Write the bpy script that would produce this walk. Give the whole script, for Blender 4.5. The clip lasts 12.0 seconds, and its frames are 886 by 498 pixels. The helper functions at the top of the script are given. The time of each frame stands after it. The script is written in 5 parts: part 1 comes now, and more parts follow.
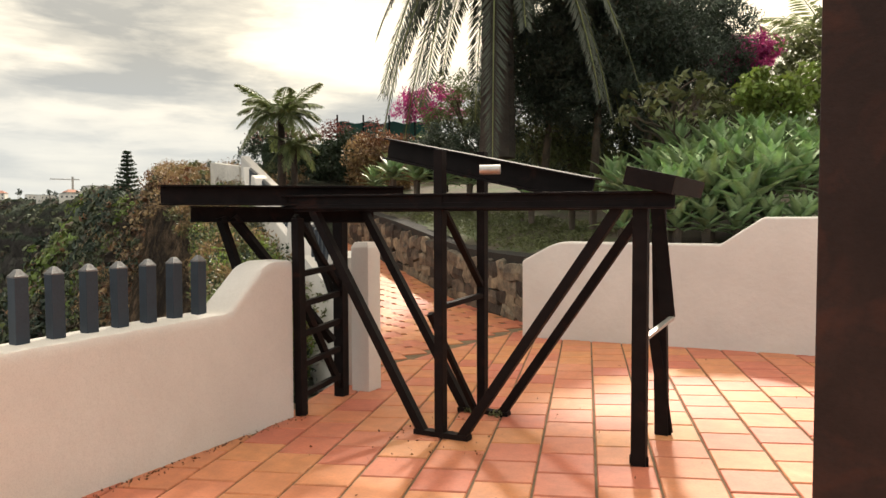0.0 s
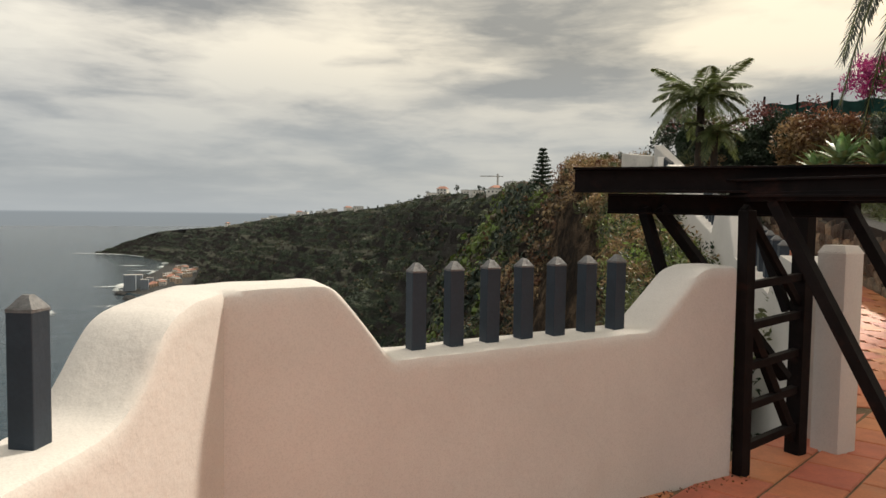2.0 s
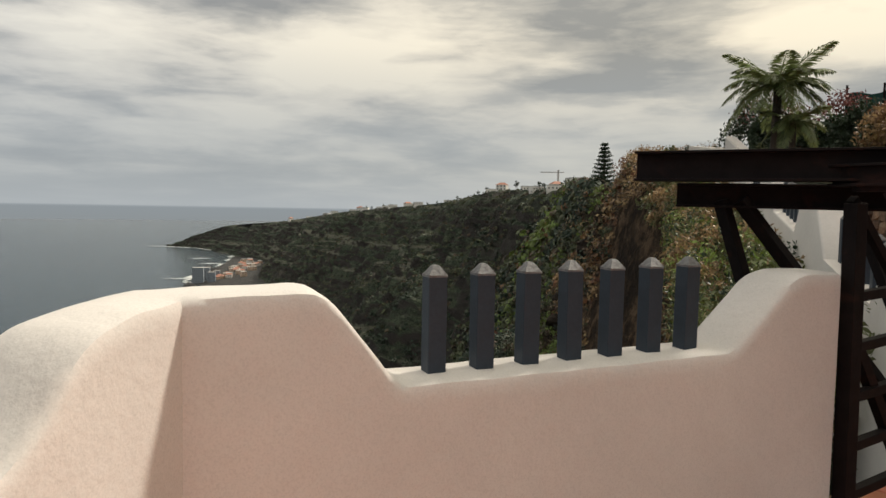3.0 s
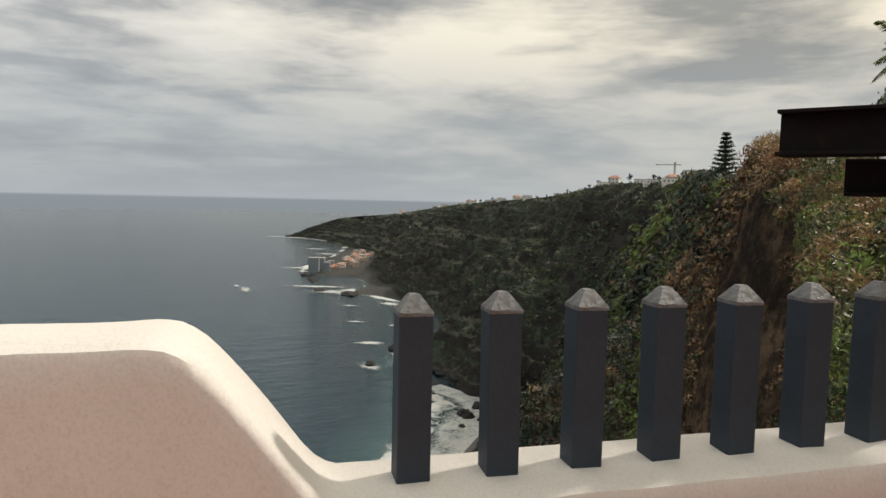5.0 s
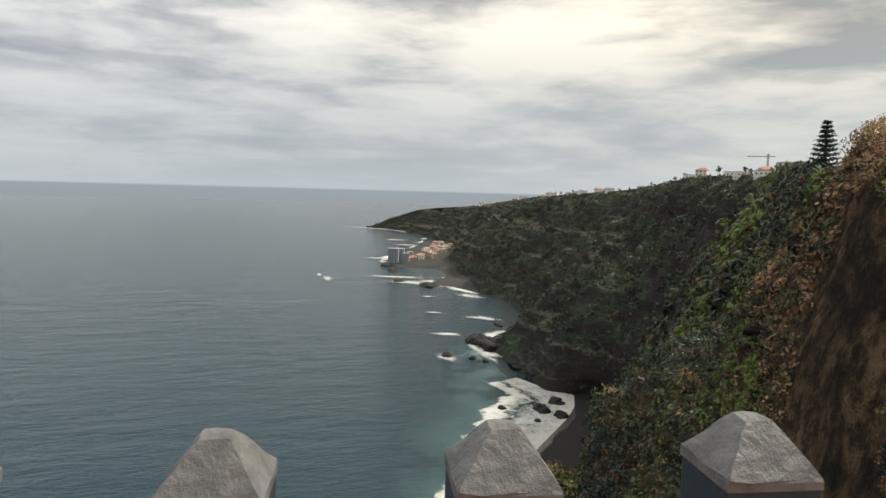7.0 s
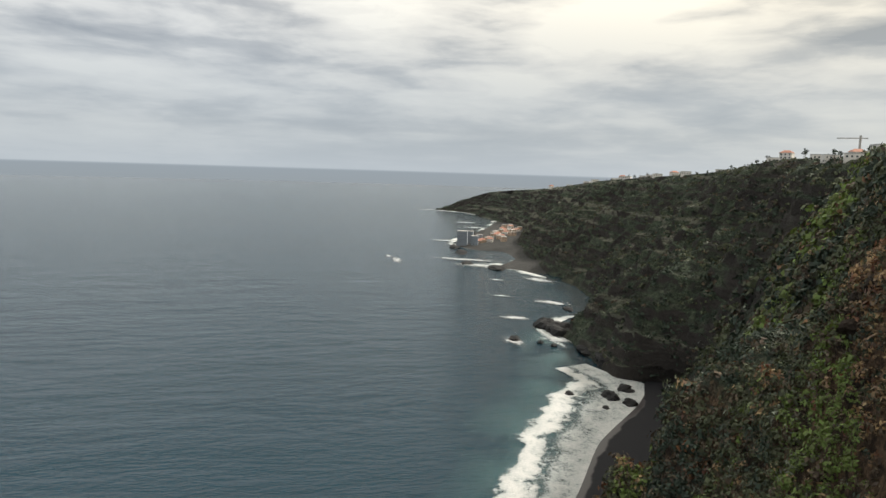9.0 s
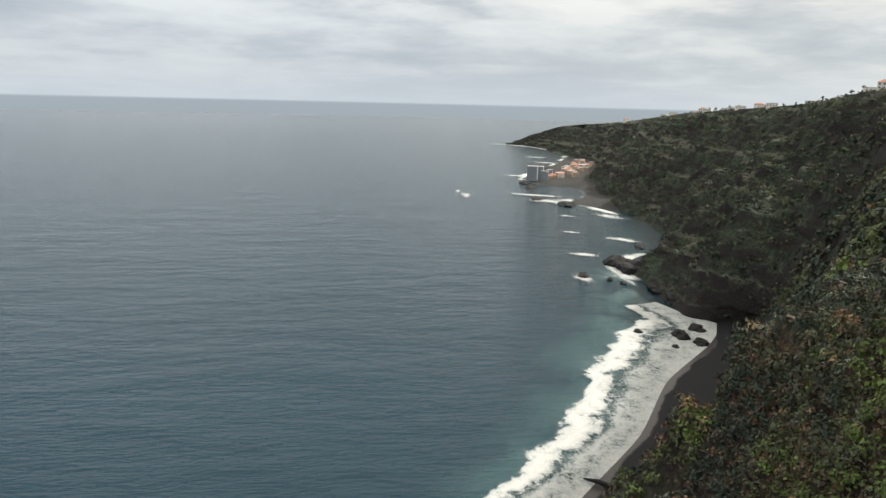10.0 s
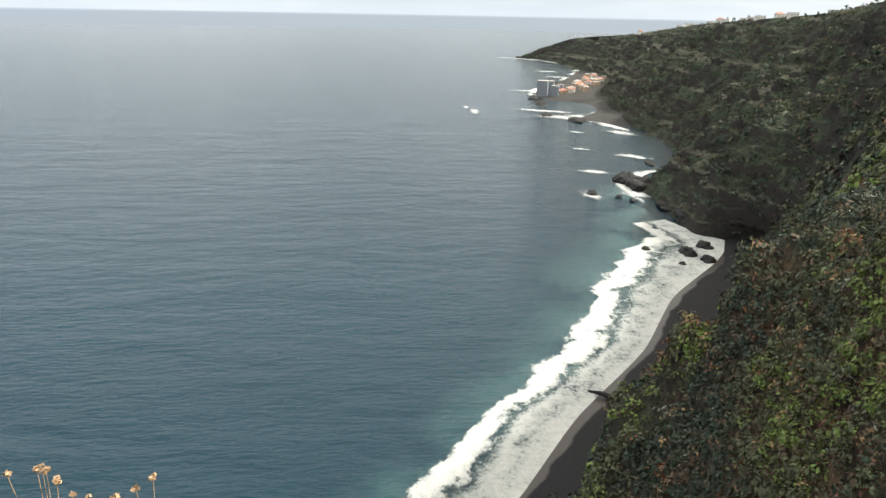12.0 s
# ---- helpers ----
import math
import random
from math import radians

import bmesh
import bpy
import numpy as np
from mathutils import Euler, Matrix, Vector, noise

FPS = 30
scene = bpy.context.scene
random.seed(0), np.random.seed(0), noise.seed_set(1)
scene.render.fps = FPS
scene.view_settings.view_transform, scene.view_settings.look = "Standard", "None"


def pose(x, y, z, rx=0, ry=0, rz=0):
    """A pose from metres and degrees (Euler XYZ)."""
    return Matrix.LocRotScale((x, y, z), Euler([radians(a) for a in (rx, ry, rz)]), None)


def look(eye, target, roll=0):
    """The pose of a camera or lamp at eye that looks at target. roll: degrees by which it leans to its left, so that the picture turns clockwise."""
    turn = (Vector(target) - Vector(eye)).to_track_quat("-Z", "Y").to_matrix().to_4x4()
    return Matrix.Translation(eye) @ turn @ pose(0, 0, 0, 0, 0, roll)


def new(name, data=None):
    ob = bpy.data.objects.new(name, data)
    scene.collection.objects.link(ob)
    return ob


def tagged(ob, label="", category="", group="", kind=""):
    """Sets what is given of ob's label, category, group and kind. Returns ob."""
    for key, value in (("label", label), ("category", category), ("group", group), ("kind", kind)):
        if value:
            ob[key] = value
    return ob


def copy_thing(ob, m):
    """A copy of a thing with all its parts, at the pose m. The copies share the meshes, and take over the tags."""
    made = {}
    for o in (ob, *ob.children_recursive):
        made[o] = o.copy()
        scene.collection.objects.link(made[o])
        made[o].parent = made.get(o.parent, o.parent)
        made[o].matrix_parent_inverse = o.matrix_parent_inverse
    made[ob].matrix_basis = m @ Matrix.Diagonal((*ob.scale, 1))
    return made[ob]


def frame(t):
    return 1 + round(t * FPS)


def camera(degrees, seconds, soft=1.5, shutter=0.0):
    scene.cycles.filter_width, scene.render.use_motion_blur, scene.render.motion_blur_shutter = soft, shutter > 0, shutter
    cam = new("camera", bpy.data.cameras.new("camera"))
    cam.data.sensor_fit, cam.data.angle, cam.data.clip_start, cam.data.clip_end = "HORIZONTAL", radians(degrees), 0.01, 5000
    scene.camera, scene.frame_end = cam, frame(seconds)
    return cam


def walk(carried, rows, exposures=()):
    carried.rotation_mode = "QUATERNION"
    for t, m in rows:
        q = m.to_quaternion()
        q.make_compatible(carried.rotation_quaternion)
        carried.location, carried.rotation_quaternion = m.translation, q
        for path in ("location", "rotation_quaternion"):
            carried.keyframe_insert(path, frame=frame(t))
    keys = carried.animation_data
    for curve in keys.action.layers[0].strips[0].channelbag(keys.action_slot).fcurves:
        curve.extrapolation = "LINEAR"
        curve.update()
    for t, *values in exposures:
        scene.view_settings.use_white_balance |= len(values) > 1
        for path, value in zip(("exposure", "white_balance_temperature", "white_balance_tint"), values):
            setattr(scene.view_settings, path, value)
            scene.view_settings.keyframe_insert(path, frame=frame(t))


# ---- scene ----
cam = camera(65.7, 12.0)
PATH = [
    (0, (1.941, 0.495, 1.523), (0.947, 2.228, 1.435), -0.2),
    (0.5, (1.680, 0.648, 1.520), (0.409, 2.188, 1.430), 0.1),
    (1, (1.441, 0.782, 1.490), (-0.004, 2.161, 1.397), 0.3),
    (1.5, (1.191, 1.020, 1.498), (-0.453, 2.154, 1.396), 0.7),
    (2, (1.024, 1.176, 1.499), (-0.749, 2.096, 1.390), 0.8),
    (2.5, (0.752, 1.326, 1.509), (-1.067, 2.148, 1.394), 0.9),
    (3, (0.536, 1.568, 1.478), (-1.308, 2.332, 1.355), 1.1),
    (3.2, (0.442, 1.682, 1.492), (-1.420, 2.404, 1.374), 0.8),
    (4.8, (-0.338, 2.133, 1.464), (-2.256, 2.676, 1.303), 1.7),
    (5, (-0.387, 2.226, 1.466), (-2.326, 2.690, 1.317), 1.3),
    (5.5, (-0.620, 2.367, 1.457), (-2.577, 2.752, 1.303), 1.5),
    (6, (-0.903, 2.465, 1.457), (-2.868, 2.798, 1.294), 1.5),
    (6.5, (-1.149, 2.638, 1.433), (-3.118, 2.942, 1.261), 1.4),
    (7, (-1.312, 2.789, 1.440), (-3.290, 3.028, 1.262), 1.6),
    (8.8, (-2.020, 2.972, 1.424), (-4.007, 3.052, 1.214), 1.8),
    (9, (-2.072, 3.000, 1.426), (-4.058, 3.040, 1.192), 1.8),
    (9.5, (-2.128, 3.098, 1.478), (-4.096, 3.006, 1.136), 1.5),
    (10, (-2.126, 3.209, 1.530), (-4.074, 3.055, 1.105), 1.4),
    (10.5, (-2.077, 3.336, 1.584), (-4.006, 3.170, 1.082), 1.3),
    (11, (-2.068, 3.402, 1.601), (-3.973, 3.234, 1.013), 1.2),
    (11.5, (-2.101, 3.408, 1.611), (-3.989, 3.241, 0.973), 1.2),
    (12, (-2.153, 3.395, 1.616), (-4.035, 3.227, 0.960), 1.1),
]
EXPOSURES = [(0.0, 0.4, 6650, 10), (1.0, 0.08, 6550, 10), (1.5, -0.12, 6500, 10), (2.5, -0.28, 6400, 10), (5.5, -0.28, 6250, 10), (7.0, 0.02, 6200, 10), (9.0, 0.0, 6120, 10), (10.0, 0.25, 6080, 10), (12.0, 0.72, 6100, 10)]
walk(cam, [(t, look(eye, target, roll)) for t, eye, target, roll in PATH], EXPOSURES)
SEA = -120.0

# ---- world, sun ----
world = bpy.data.worlds.new("world")
scene.world = world
world.use_nodes = True


def link(nt, a, b):
    nt.links.new(a, b)


def node(nt, kind, **kw):
    n = nt.nodes.new(kind)
    for k, v in kw.items():
        n.inputs[k].default_value = v
    return n


def math_node(nt, op, a, b=None, clamp=False):
    n = nt.nodes.new("ShaderNodeMath")
    n.operation, n.use_clamp = op, clamp
    for i, v in enumerate((a, b)):
        if v is None:
            continue
        if isinstance(v, (int, float)):
            n.inputs[i].default_value = v
        else:
            nt.links.new(v, n.inputs[i])
    return n.outputs[0]


def mix(nt, fac, a, b):
    n = nt.nodes.new("ShaderNodeMix")
    n.data_type = "RGBA"
    for i, v in ((0, fac), (6, a), (7, b)):
        if isinstance(v, (int, float)):
            n.inputs[i].default_value = v
        elif isinstance(v, tuple):
            n.inputs[i].default_value = (*v, 1)
        else:
            nt.links.new(v, n.inputs[i])
    return n.outputs[2]


def ramp(nt, fac, stops):
    n = nt.nodes.new("ShaderNodeValToRGB")
    e = n.color_ramp.elements
    while len(e) < len(stops):
        e.new(0.5)
    for i, (p, c) in enumerate(stops):
        e[i].position = p
        e[i].color = (*c, 1) if isinstance(c, tuple) else (c, c, c, 1)
    nt.links.new(fac, n.inputs[0])
    return n.outputs[0]


def noise_tex(nt, vec, scale, detail=4.0, rough=0.55, dist=0.0):
    n = node(nt, "ShaderNodeTexNoise", Scale=scale, Detail=detail, Roughness=rough, Distortion=dist)
    if vec is not None:
        nt.links.new(vec, n.inputs["Vector"])
    return n.outputs[0]


SUN_YAW, SUN_EL = 17.0, 42.0
nt = world.node_tree
nt.nodes.clear()
sky = nt.nodes.new("ShaderNodeTexSky")
sky.sky_type, sky.sun_disc = "NISHITA", False
sky.sun_elevation, sky.sun_rotation = radians(SUN_EL), radians(-SUN_YAW)
tc = nt.nodes.new("ShaderNodeTexCoord")
sep = nt.nodes.new("ShaderNodeSeparateXYZ")
link(nt, tc.outputs["Generated"], sep.inputs[0])
zc = math_node(nt, "MAXIMUM", sep.outputs[2], 0.0)
zp = math_node(nt, "ADD", zc, 0.16)
cmb = nt.nodes.new("ShaderNodeCombineXYZ")
link(nt, math_node(nt, "DIVIDE", sep.outputs[0], zp), cmb.inputs[0])
link(nt, math_node(nt, "DIVIDE", sep.outputs[1], zp), cmb.inputs[1])
big = noise_tex(nt, cmb.outputs[0], 1.05, 8, 0.58, 0.25)
small = noise_tex(nt, cmb.outputs[0], 3.4, 6, 0.6, 0.4)
flat = nt.nodes.new("ShaderNodeCombineXYZ")
link(nt, sep.outputs[0], flat.inputs[0])
link(nt, sep.outputs[1], flat.inputs[1])
link(nt, math_node(nt, "MULTIPLY", math_node(nt, "POWER", zc, 0.8), 4.2), flat.inputs[2])
banks = noise_tex(nt, flat.outputs[0], 2.6, 7, 0.52, 0.2)
lumps = noise_tex(nt, flat.outputs[0], 9.0, 5, 0.55, 0.5)
dens = math_node(nt, "ADD", math_node(nt, "MULTIPLY", big, 0.20), math_node(nt, "MULTIPLY", small, 0.04))
dens = math_node(nt, "ADD", dens, math_node(nt, "ADD", math_node(nt, "MULTIPLY", banks, 0.58), math_node(nt, "MULTIPLY", lumps, 0.18)))
# nearness of the veiled sun in the cloud sheet
sunv = (-math.sin(radians(SUN_YAW)) * math.cos(radians(SUN_EL)), math.cos(radians(SUN_YAW)) * math.cos(radians(SUN_EL)), math.sin(radians(SUN_EL)))
dot = nt.nodes.new("ShaderNodeVectorMath")
dot.operation = "DOT_PRODUCT"
link(nt, tc.outputs["Generated"], dot.inputs[0])
dot.inputs[1].default_value = sunv
near_sun = ramp(nt, dot.outputs["Value"], [(0.10, 0.0), (0.90, 1.0)])
cloud = ramp(nt, dens, [(0.41, (1.0, 0.94, 0.815)), (0.475, (0.82, 0.775, 0.69)), (0.53, (0.55, 0.535, 0.50)), (0.60, (0.33, 0.335, 0.335))])
warm = mix(nt, near_sun, (0.86, 0.88, 0.91), (1.09, 1.01, 0.84))
mul = nt.nodes.new("ShaderNodeVectorMath")
mul.operation = "MULTIPLY"
grad = math_node(nt, "ADD", math_node(nt, "MULTIPLY", zc, 1.3), 0.92)
lift = nt.nodes.new("ShaderNodeVectorMath")
lift.operation = "SCALE"
link(nt, cloud, lift.inputs[0])
link(nt, grad, lift.inputs["Scale"])
link(nt, lift.outputs[0], mul.inputs[0])
link(nt, warm, mul.inputs[1])
# pale grey-blue veil low over the sea
veil = ramp(nt, sep.outputs[2], [(0.0, 1.0), (0.10, 0.75), (0.22, 0.0)])
sheet = mix(nt, math_node(nt, "MULTIPLY", veil, 0.75), mul.outputs[0], (0.52, 0.555, 0.57))
haze = ramp(nt, sep.outputs[2], [(0.0, 1.0), (0.05, 0.0)])
sheet = mix(nt, math_node(nt, "MULTIPLY", haze, 0.55), sheet, (0.56, 0.60, 0.615))
# open water far beyond the sheet of sea
depth = math_node(nt, "MULTIPLY", sep.outputs[2], -40.0)
offing = ramp(nt, depth, [(0.20, (0.46, 0.50, 0.52)), (0.32, (0.34, 0.375, 0.395)), (1.0, (0.335, 0.365, 0.378))])
sheet = mix(nt, ramp(nt, depth, [(0.19, 0.0), (0.25, 1.0)]), sheet, offing)
skyscaled = nt.nodes.new("ShaderNodeVectorMath")
skyscaled.operation = "SCALE"
link(nt, sky.outputs[0], skyscaled.inputs[0])
skyscaled.inputs["Scale"].default_value = 0.1
total = mix(nt, 0.93, skyscaled.outputs[0], sheet)
bg = nt.nodes.new("ShaderNodeBackground")
link(nt, total, bg.inputs[0])
bg.inputs[1].default_value = 1.0
wo = nt.nodes.new("ShaderNodeOutputWorld")
link(nt, bg.outputs[0], wo.inputs[0])

sun = new("sun", bpy.data.lights.new("sun", "SUN"))
sun.data.energy, sun.data.angle, sun.data.color = 4.8, radians(4), (1.0, 0.90, 0.76)
sun.matrix_world = look(Vector(sunv) * 50, (0, 0, 0))


# ---- materials ----
def material(name, base, rough=0.7, scale=8.0, vary=0.25, fine=60.0, bump=0.2, bump_scale=40.0, metal=0.0, tint=None, per_object=0.0, per_island=0.0, dist=0.01, stain=None, translucent=0.0, spec=0.5):
    m = bpy.data.materials.new(name)
    m.use_nodes = True
    t = m.node_tree
    b = t.nodes["Principled BSDF"]
    co = t.nodes.new("ShaderNodeTexCoord").outputs["Object"]
    if per_object:
        geo = t.nodes.new("ShaderNodeNewGeometry").outputs["Position"]
        co = geo
    n1 = noise_tex(t, co, scale, 5, 0.6)
    n2 = noise_tex(t, co, fine, 3, 0.6)
    dark = tuple(c * (1 - vary) for c in base)
    light = tuple(min(1.0, c * (1 + vary)) for c in base) if tint is None else tint
    c = mix(t, ramp(t, n1, [(0.3, 0.0), (0.7, 1.0)]), dark, light)
    c = mix(t, math_node(t, "MULTIPLY", ramp(t, n2, [(0.45, 0.0), (0.75, 1.0)]), 0.35), c, tuple(x * 0.6 for x in base))
    if stain:
        n3 = noise_tex(t, co, stain[1], 4, 0.65, 0.6)
        c = mix(t, math_node(t, "MULTIPLY", ramp(t, n3, [(stain[2], 0.0), (stain[2] + 0.12, 1.0)]), stain[3]), c, stain[0])
    rnd = None
    if per_object:
        rnd, amt = t.nodes.new("ShaderNodeObjectInfo").outputs["Random"], per_object
    if per_island:
        rnd, amt = t.nodes.new("ShaderNodeNewGeometry").outputs["Random Per Island"], per_island
    if rnd is not None:
        hsv = t.nodes.new("ShaderNodeHueSaturation")
        link(t, math_node(t, "ADD", math_node(t, "MULTIPLY", rnd, 2 * amt), 1 - amt), hsv.inputs["Value"])
        link(t, math_node(t, "ADD", math_node(t, "MULTIPLY", rnd, 0.03), 0.485), hsv.inputs["Hue"])
        link(t, c, hsv.inputs["Color"])
        c = hsv.outputs[0]
    link(t, c, b.inputs["Base Color"])
    b.inputs["Roughness"].default_value = rough
    b.inputs["Metallic"].default_value = metal
    b.inputs["Specular IOR Level"].default_value = spec
    if translucent:
        b.inputs["Subsurface Weight"].default_value = 0.0
        tr = t.nodes.new("ShaderNodeBsdfTranslucent")
        link(t, c, tr.inputs[0])
        mx = t.nodes.new("ShaderNodeMixShader")
        mx.inputs[0].default_value = translucent
        link(t, b.outputs[0], mx.inputs[1])
        link(t, tr.outputs[0], mx.inputs[2])
        link(t, mx.outputs[0], t.nodes["Material Output"].inputs[0])
    if bump:
        bp = node(t, "ShaderNodeBump", Strength=bump, Distance=dist)
        link(t, noise_tex(t, co, bump_scale, 5, 0.6), bp.inputs["Height"])
        link(t, bp.outputs[0], b.inputs["Normal"])
    return m


M = {}
M["plaster"] = material("white_plaster", (0.62, 0.585, 0.545), 0.85, 1.4, 0.07, 140, 0.45, 11, dist=0.012, stain=((0.50, 0.42, 0.34), 1.1, 0.63, 0.30))
M["old_plaster"] = material("weathered_plaster", (0.62, 0.58, 0.52), 0.9, 2.0, 0.2, 20, 0.4, 20, stain=((0.16, 0.14, 0.11), 1.6, 0.55, 0.6))
M["post"] = material("grey_painted_post", (0.025, 0.036, 0.050), 0.6, 12, 0.15, 90, 0.3, 60, dist=0.003, spec=0.35)
# same paint as the shaft; light from above is put into this colour
M["cap"] = material("toplit_post_cap", (0.125, 0.125, 0.125), 0.55, 40, 0.3, 120, 0.9, 55, dist=0.006)
M["steel"] = material("brown_painted_steel", (0.008, 0.0055, 0.0055), 0.65, 9, 0.45, 80, 0.35, 90, dist=0.003, stain=((0.05, 0.018, 0.012), 4.0, 0.6, 0.4), spec=0.12)
M["rust"] = material("rusty_brown_steel", (0.022, 0.013, 0.011), 0.75, 3, 0.5, 70, 0.6, 60, dist=0.004, stain=((0.075, 0.028, 0.018), 3.0, 0.52, 0.5), spec=0.25)
M["bare_steel"] = material("bare_galvanised_steel", (0.45, 0.44, 0.42), 0.4, 10, 0.2, 60, 0.1, 60, metal=0.8)
M["tile"] = material("terracotta_tile", (0.50, 0.178, 0.088), 0.55, 7, 0.16, 60, 0.2, 45, per_object=0.08, dist=0.003, stain=((0.58, 0.33, 0.22), 2.3, 0.60, 0.22))
M["mortar"] = material("dark_sandy_mortar", (0.16, 0.115, 0.07), 0.95, 10, 0.3, 90, 0.5, 90)
M["lava"] = material("dark_lava_stone", (0.040, 0.036, 0.032), 0.85, 6, 0.4, 50, 0.8, 25, dist=0.02, per_object=0.85, tint=(0.19, 0.155, 0.11))
M["joint"] = material("dark_earth_joint", (0.014, 0.012, 0.010), 0.95, 5, 0.4, 40, 0.6, 20)


# ---- mesh helpers ----
def mesh_object(name, verts, faces, mat, parent=None, smooth=False):
    me = bpy.data.meshes.new(name)
    me.from_pydata(verts, [], faces)
    if mat:
        me.materials.append(mat)
    if smooth:
        me.shade_smooth()
    me.update()
    ob = new(name, me)
    ob.parent = parent
    return ob


def part(name, bm, mat, parent=None, label="", smooth=False):
    me = bpy.data.meshes.new(name)
    bm.normal_update()
    bm.to_mesh(me)
    bm.free()
    me.materials.append(mat)
    if smooth:
        me.shade_smooth()
    ob = new(name, me)
    ob.parent = parent
    if label:
        tagged(ob, label)
    return ob


def empty(name, loc=(0, 0, 0)):
    e = new(name)
    e.location = loc
    e.empty_display_size = 0.1
    return e


def add_box(bm, lo, hi, m=None, bevel=0.0):
    r = bmesh.ops.create_cube(bm, size=1.0)
    vs = r["verts"]
    for v in vs:
        v.co = Vector([lo[i] + (v.co[i] + 0.5) * (hi[i] - lo[i]) for i in range(3)])
    if bevel:
        es = list({e for v in vs for e in v.link_edges})
        g = bmesh.ops.bevel(bm, geom=es, offset=bevel, segments=2, affect="EDGES", profile=0.6)
        vs = g["verts"]
    if m is not None:
        bmesh.ops.transform(bm, matrix=m, verts=list(vs))
    return vs


def bar(p, q, w, d, bevel=0.003, up=(0, 1, 0)):
    """A rectangular bar from p to q; w across, d along the up hint."""
    p, q = Vector(p), Vector(q)
    ax = (q - p)
    ln = ax.length
    z = ax.normalized()
    y = Vector(up) - z * z.dot(Vector(up))
    y.normalize()
    x = y.cross(z)
    m = Matrix((x, y, z)).transposed().to_4x4()
    m.translation = p
    bm = bmesh.new()
    add_box(bm, (-w / 2, -d / 2, 0), (w / 2, d / 2, ln), m, bevel)
    return bm


def i_beam(p, q, h, w, web=0.012, fl=0.012):
    """A lying I-section from p to q (centre line), h high."""
    p, q = Vector(p), Vector(q)
    z = (q - p).normalized()
    y = Vector((0, 0, 1)) - z * z.z
    y.normalize()
    x = y.cross(z)
    m = Matrix((x, y, z)).transposed().to_4x4()
    m.translation = p
    ln = (q - p).length
    bm = bmesh.new()
    add_box(bm, (-w / 2, h / 2 - fl, 0), (w / 2, h / 2, ln), m, 0.002)
    add_box(bm, (-w / 2, -h / 2, 0), (w / 2, -h / 2 + fl, ln), m, 0.002)
    add_box(bm, (-web / 2, -h / 2 + fl, 0), (web / 2, h / 2 - fl, ln), m)
    return bm


def slope(x, y):
    return 0.0308 * (x + 1.6) + 0.0077 * (y - 3)


# ---- terrace floor ----
def terrace():
    lo = [(-1.95, 9.5), (-1.95, -3.5), (6.5, -3.5), (6.5, 9.5)]
    vs = [(x, y, slope(x, y) - 0.012) for x, y in lo] + [(x, y, slope(x, y) - 0.35) for x, y in lo]
    fs = [(0, 1, 2, 3), (7, 6, 5, 4)] + [(i, i + 4, (i + 1) % 4 + 4, (i + 1) % 4) for i in range(4)]
    return tagged(mesh_object("floor", vs, fs, M["mortar"]), "terracotta tiled terrace floor with dark mortar joints", "floor", kind="structure")


floor = terrace()

# ---- white parapet walls ----
FACE = -1.64


def parapet(name, origin, yaw, profile, thick, label, mat, bevel=0.035, bottom=-0.6):
    """A wall whose outline (along, z) is given; its inner face lies on the line from origin towards yaw, its body to the left of it."""
    bm = bmesh.new()
    low, lift = (bottom, 0.0) if not isinstance(bottom, tuple) else bottom
    bottom = low
    pts = [(profile[0][0], low)] + profile + [(profile[-1][0], low + lift)]
    front = [bm.verts.new((0, a, z)) for a, z in pts]
    back = [bm.verts.new((-thick, a, z)) for a, z in pts]
    n = len(pts)
    bm.faces.new(front)
    bm.faces.new(back[::-1])
    for i in range(n):
        bm.faces.new((front[(i + 1) % n], front[i], back[i], back[(i + 1) % n]))
    bm.normal_update()
    es = [e for e in bm.edges if not all(v.co.z < bottom + lift + 1e-4 for v in e.verts)]
    bmesh.ops.bevel(bm, geom=es, offset=bevel, segments=4, affect="EDGES", profile=0.5, clamp_overlap=True)
    bmesh.ops.triangulate(bm, faces=[f for f in bm.faces if len(f.verts) > 4])
    bmesh.ops.recalc_face_normals(bm, faces=bm.faces)
    ob = part(name, bm, mat, smooth=True)
    ob.data.set_sharp_from_angle(angle=radians(35))
    ob.matrix_world = pose(origin[0], origin[1], 0, 0, 0, yaw)
    return tagged(ob, label, "wall", kind="structure")


D2 = Vector((0.83, -0.557, 0)).normalized()
nrm = Vector((-0.557, -0.83, 0)).normalized()
yaw2 = math.degrees(math.atan2(-D2.x, D2.y)) + 180
CORNER = Vector((FACE, 1.63, 0))
THICK = 0.30
OUTER = Vector((FACE - THICK, 1.47, 0))
WEST = [(0, 1.19), (0.37, 1.203), (0.43, 1.19), (0.50, 1.115), (0.69, 0.866), (2.18, 0.888), (2.50, 1.18), (2.58, 1.212), (2.80, 1.212)]
SOUTH = [(0, 1.19), (0.20, 1.178), (0.36, 1.15), (0.44, 1.09), (0.53, 0.992), (0.64, 0.895), (0.74, 0.872), (2.58, 0.872), (2.90, 1.195), (3.20, 1.20)]


def crest_height(profile, a):
    xs, zs = [p[0] for p in profile], [p[1] for p in profile]
    return sum(np.interp(a + d, xs, zs) for d in (-0.035, -0.02, 0, 0.02, 0.035)) / 5


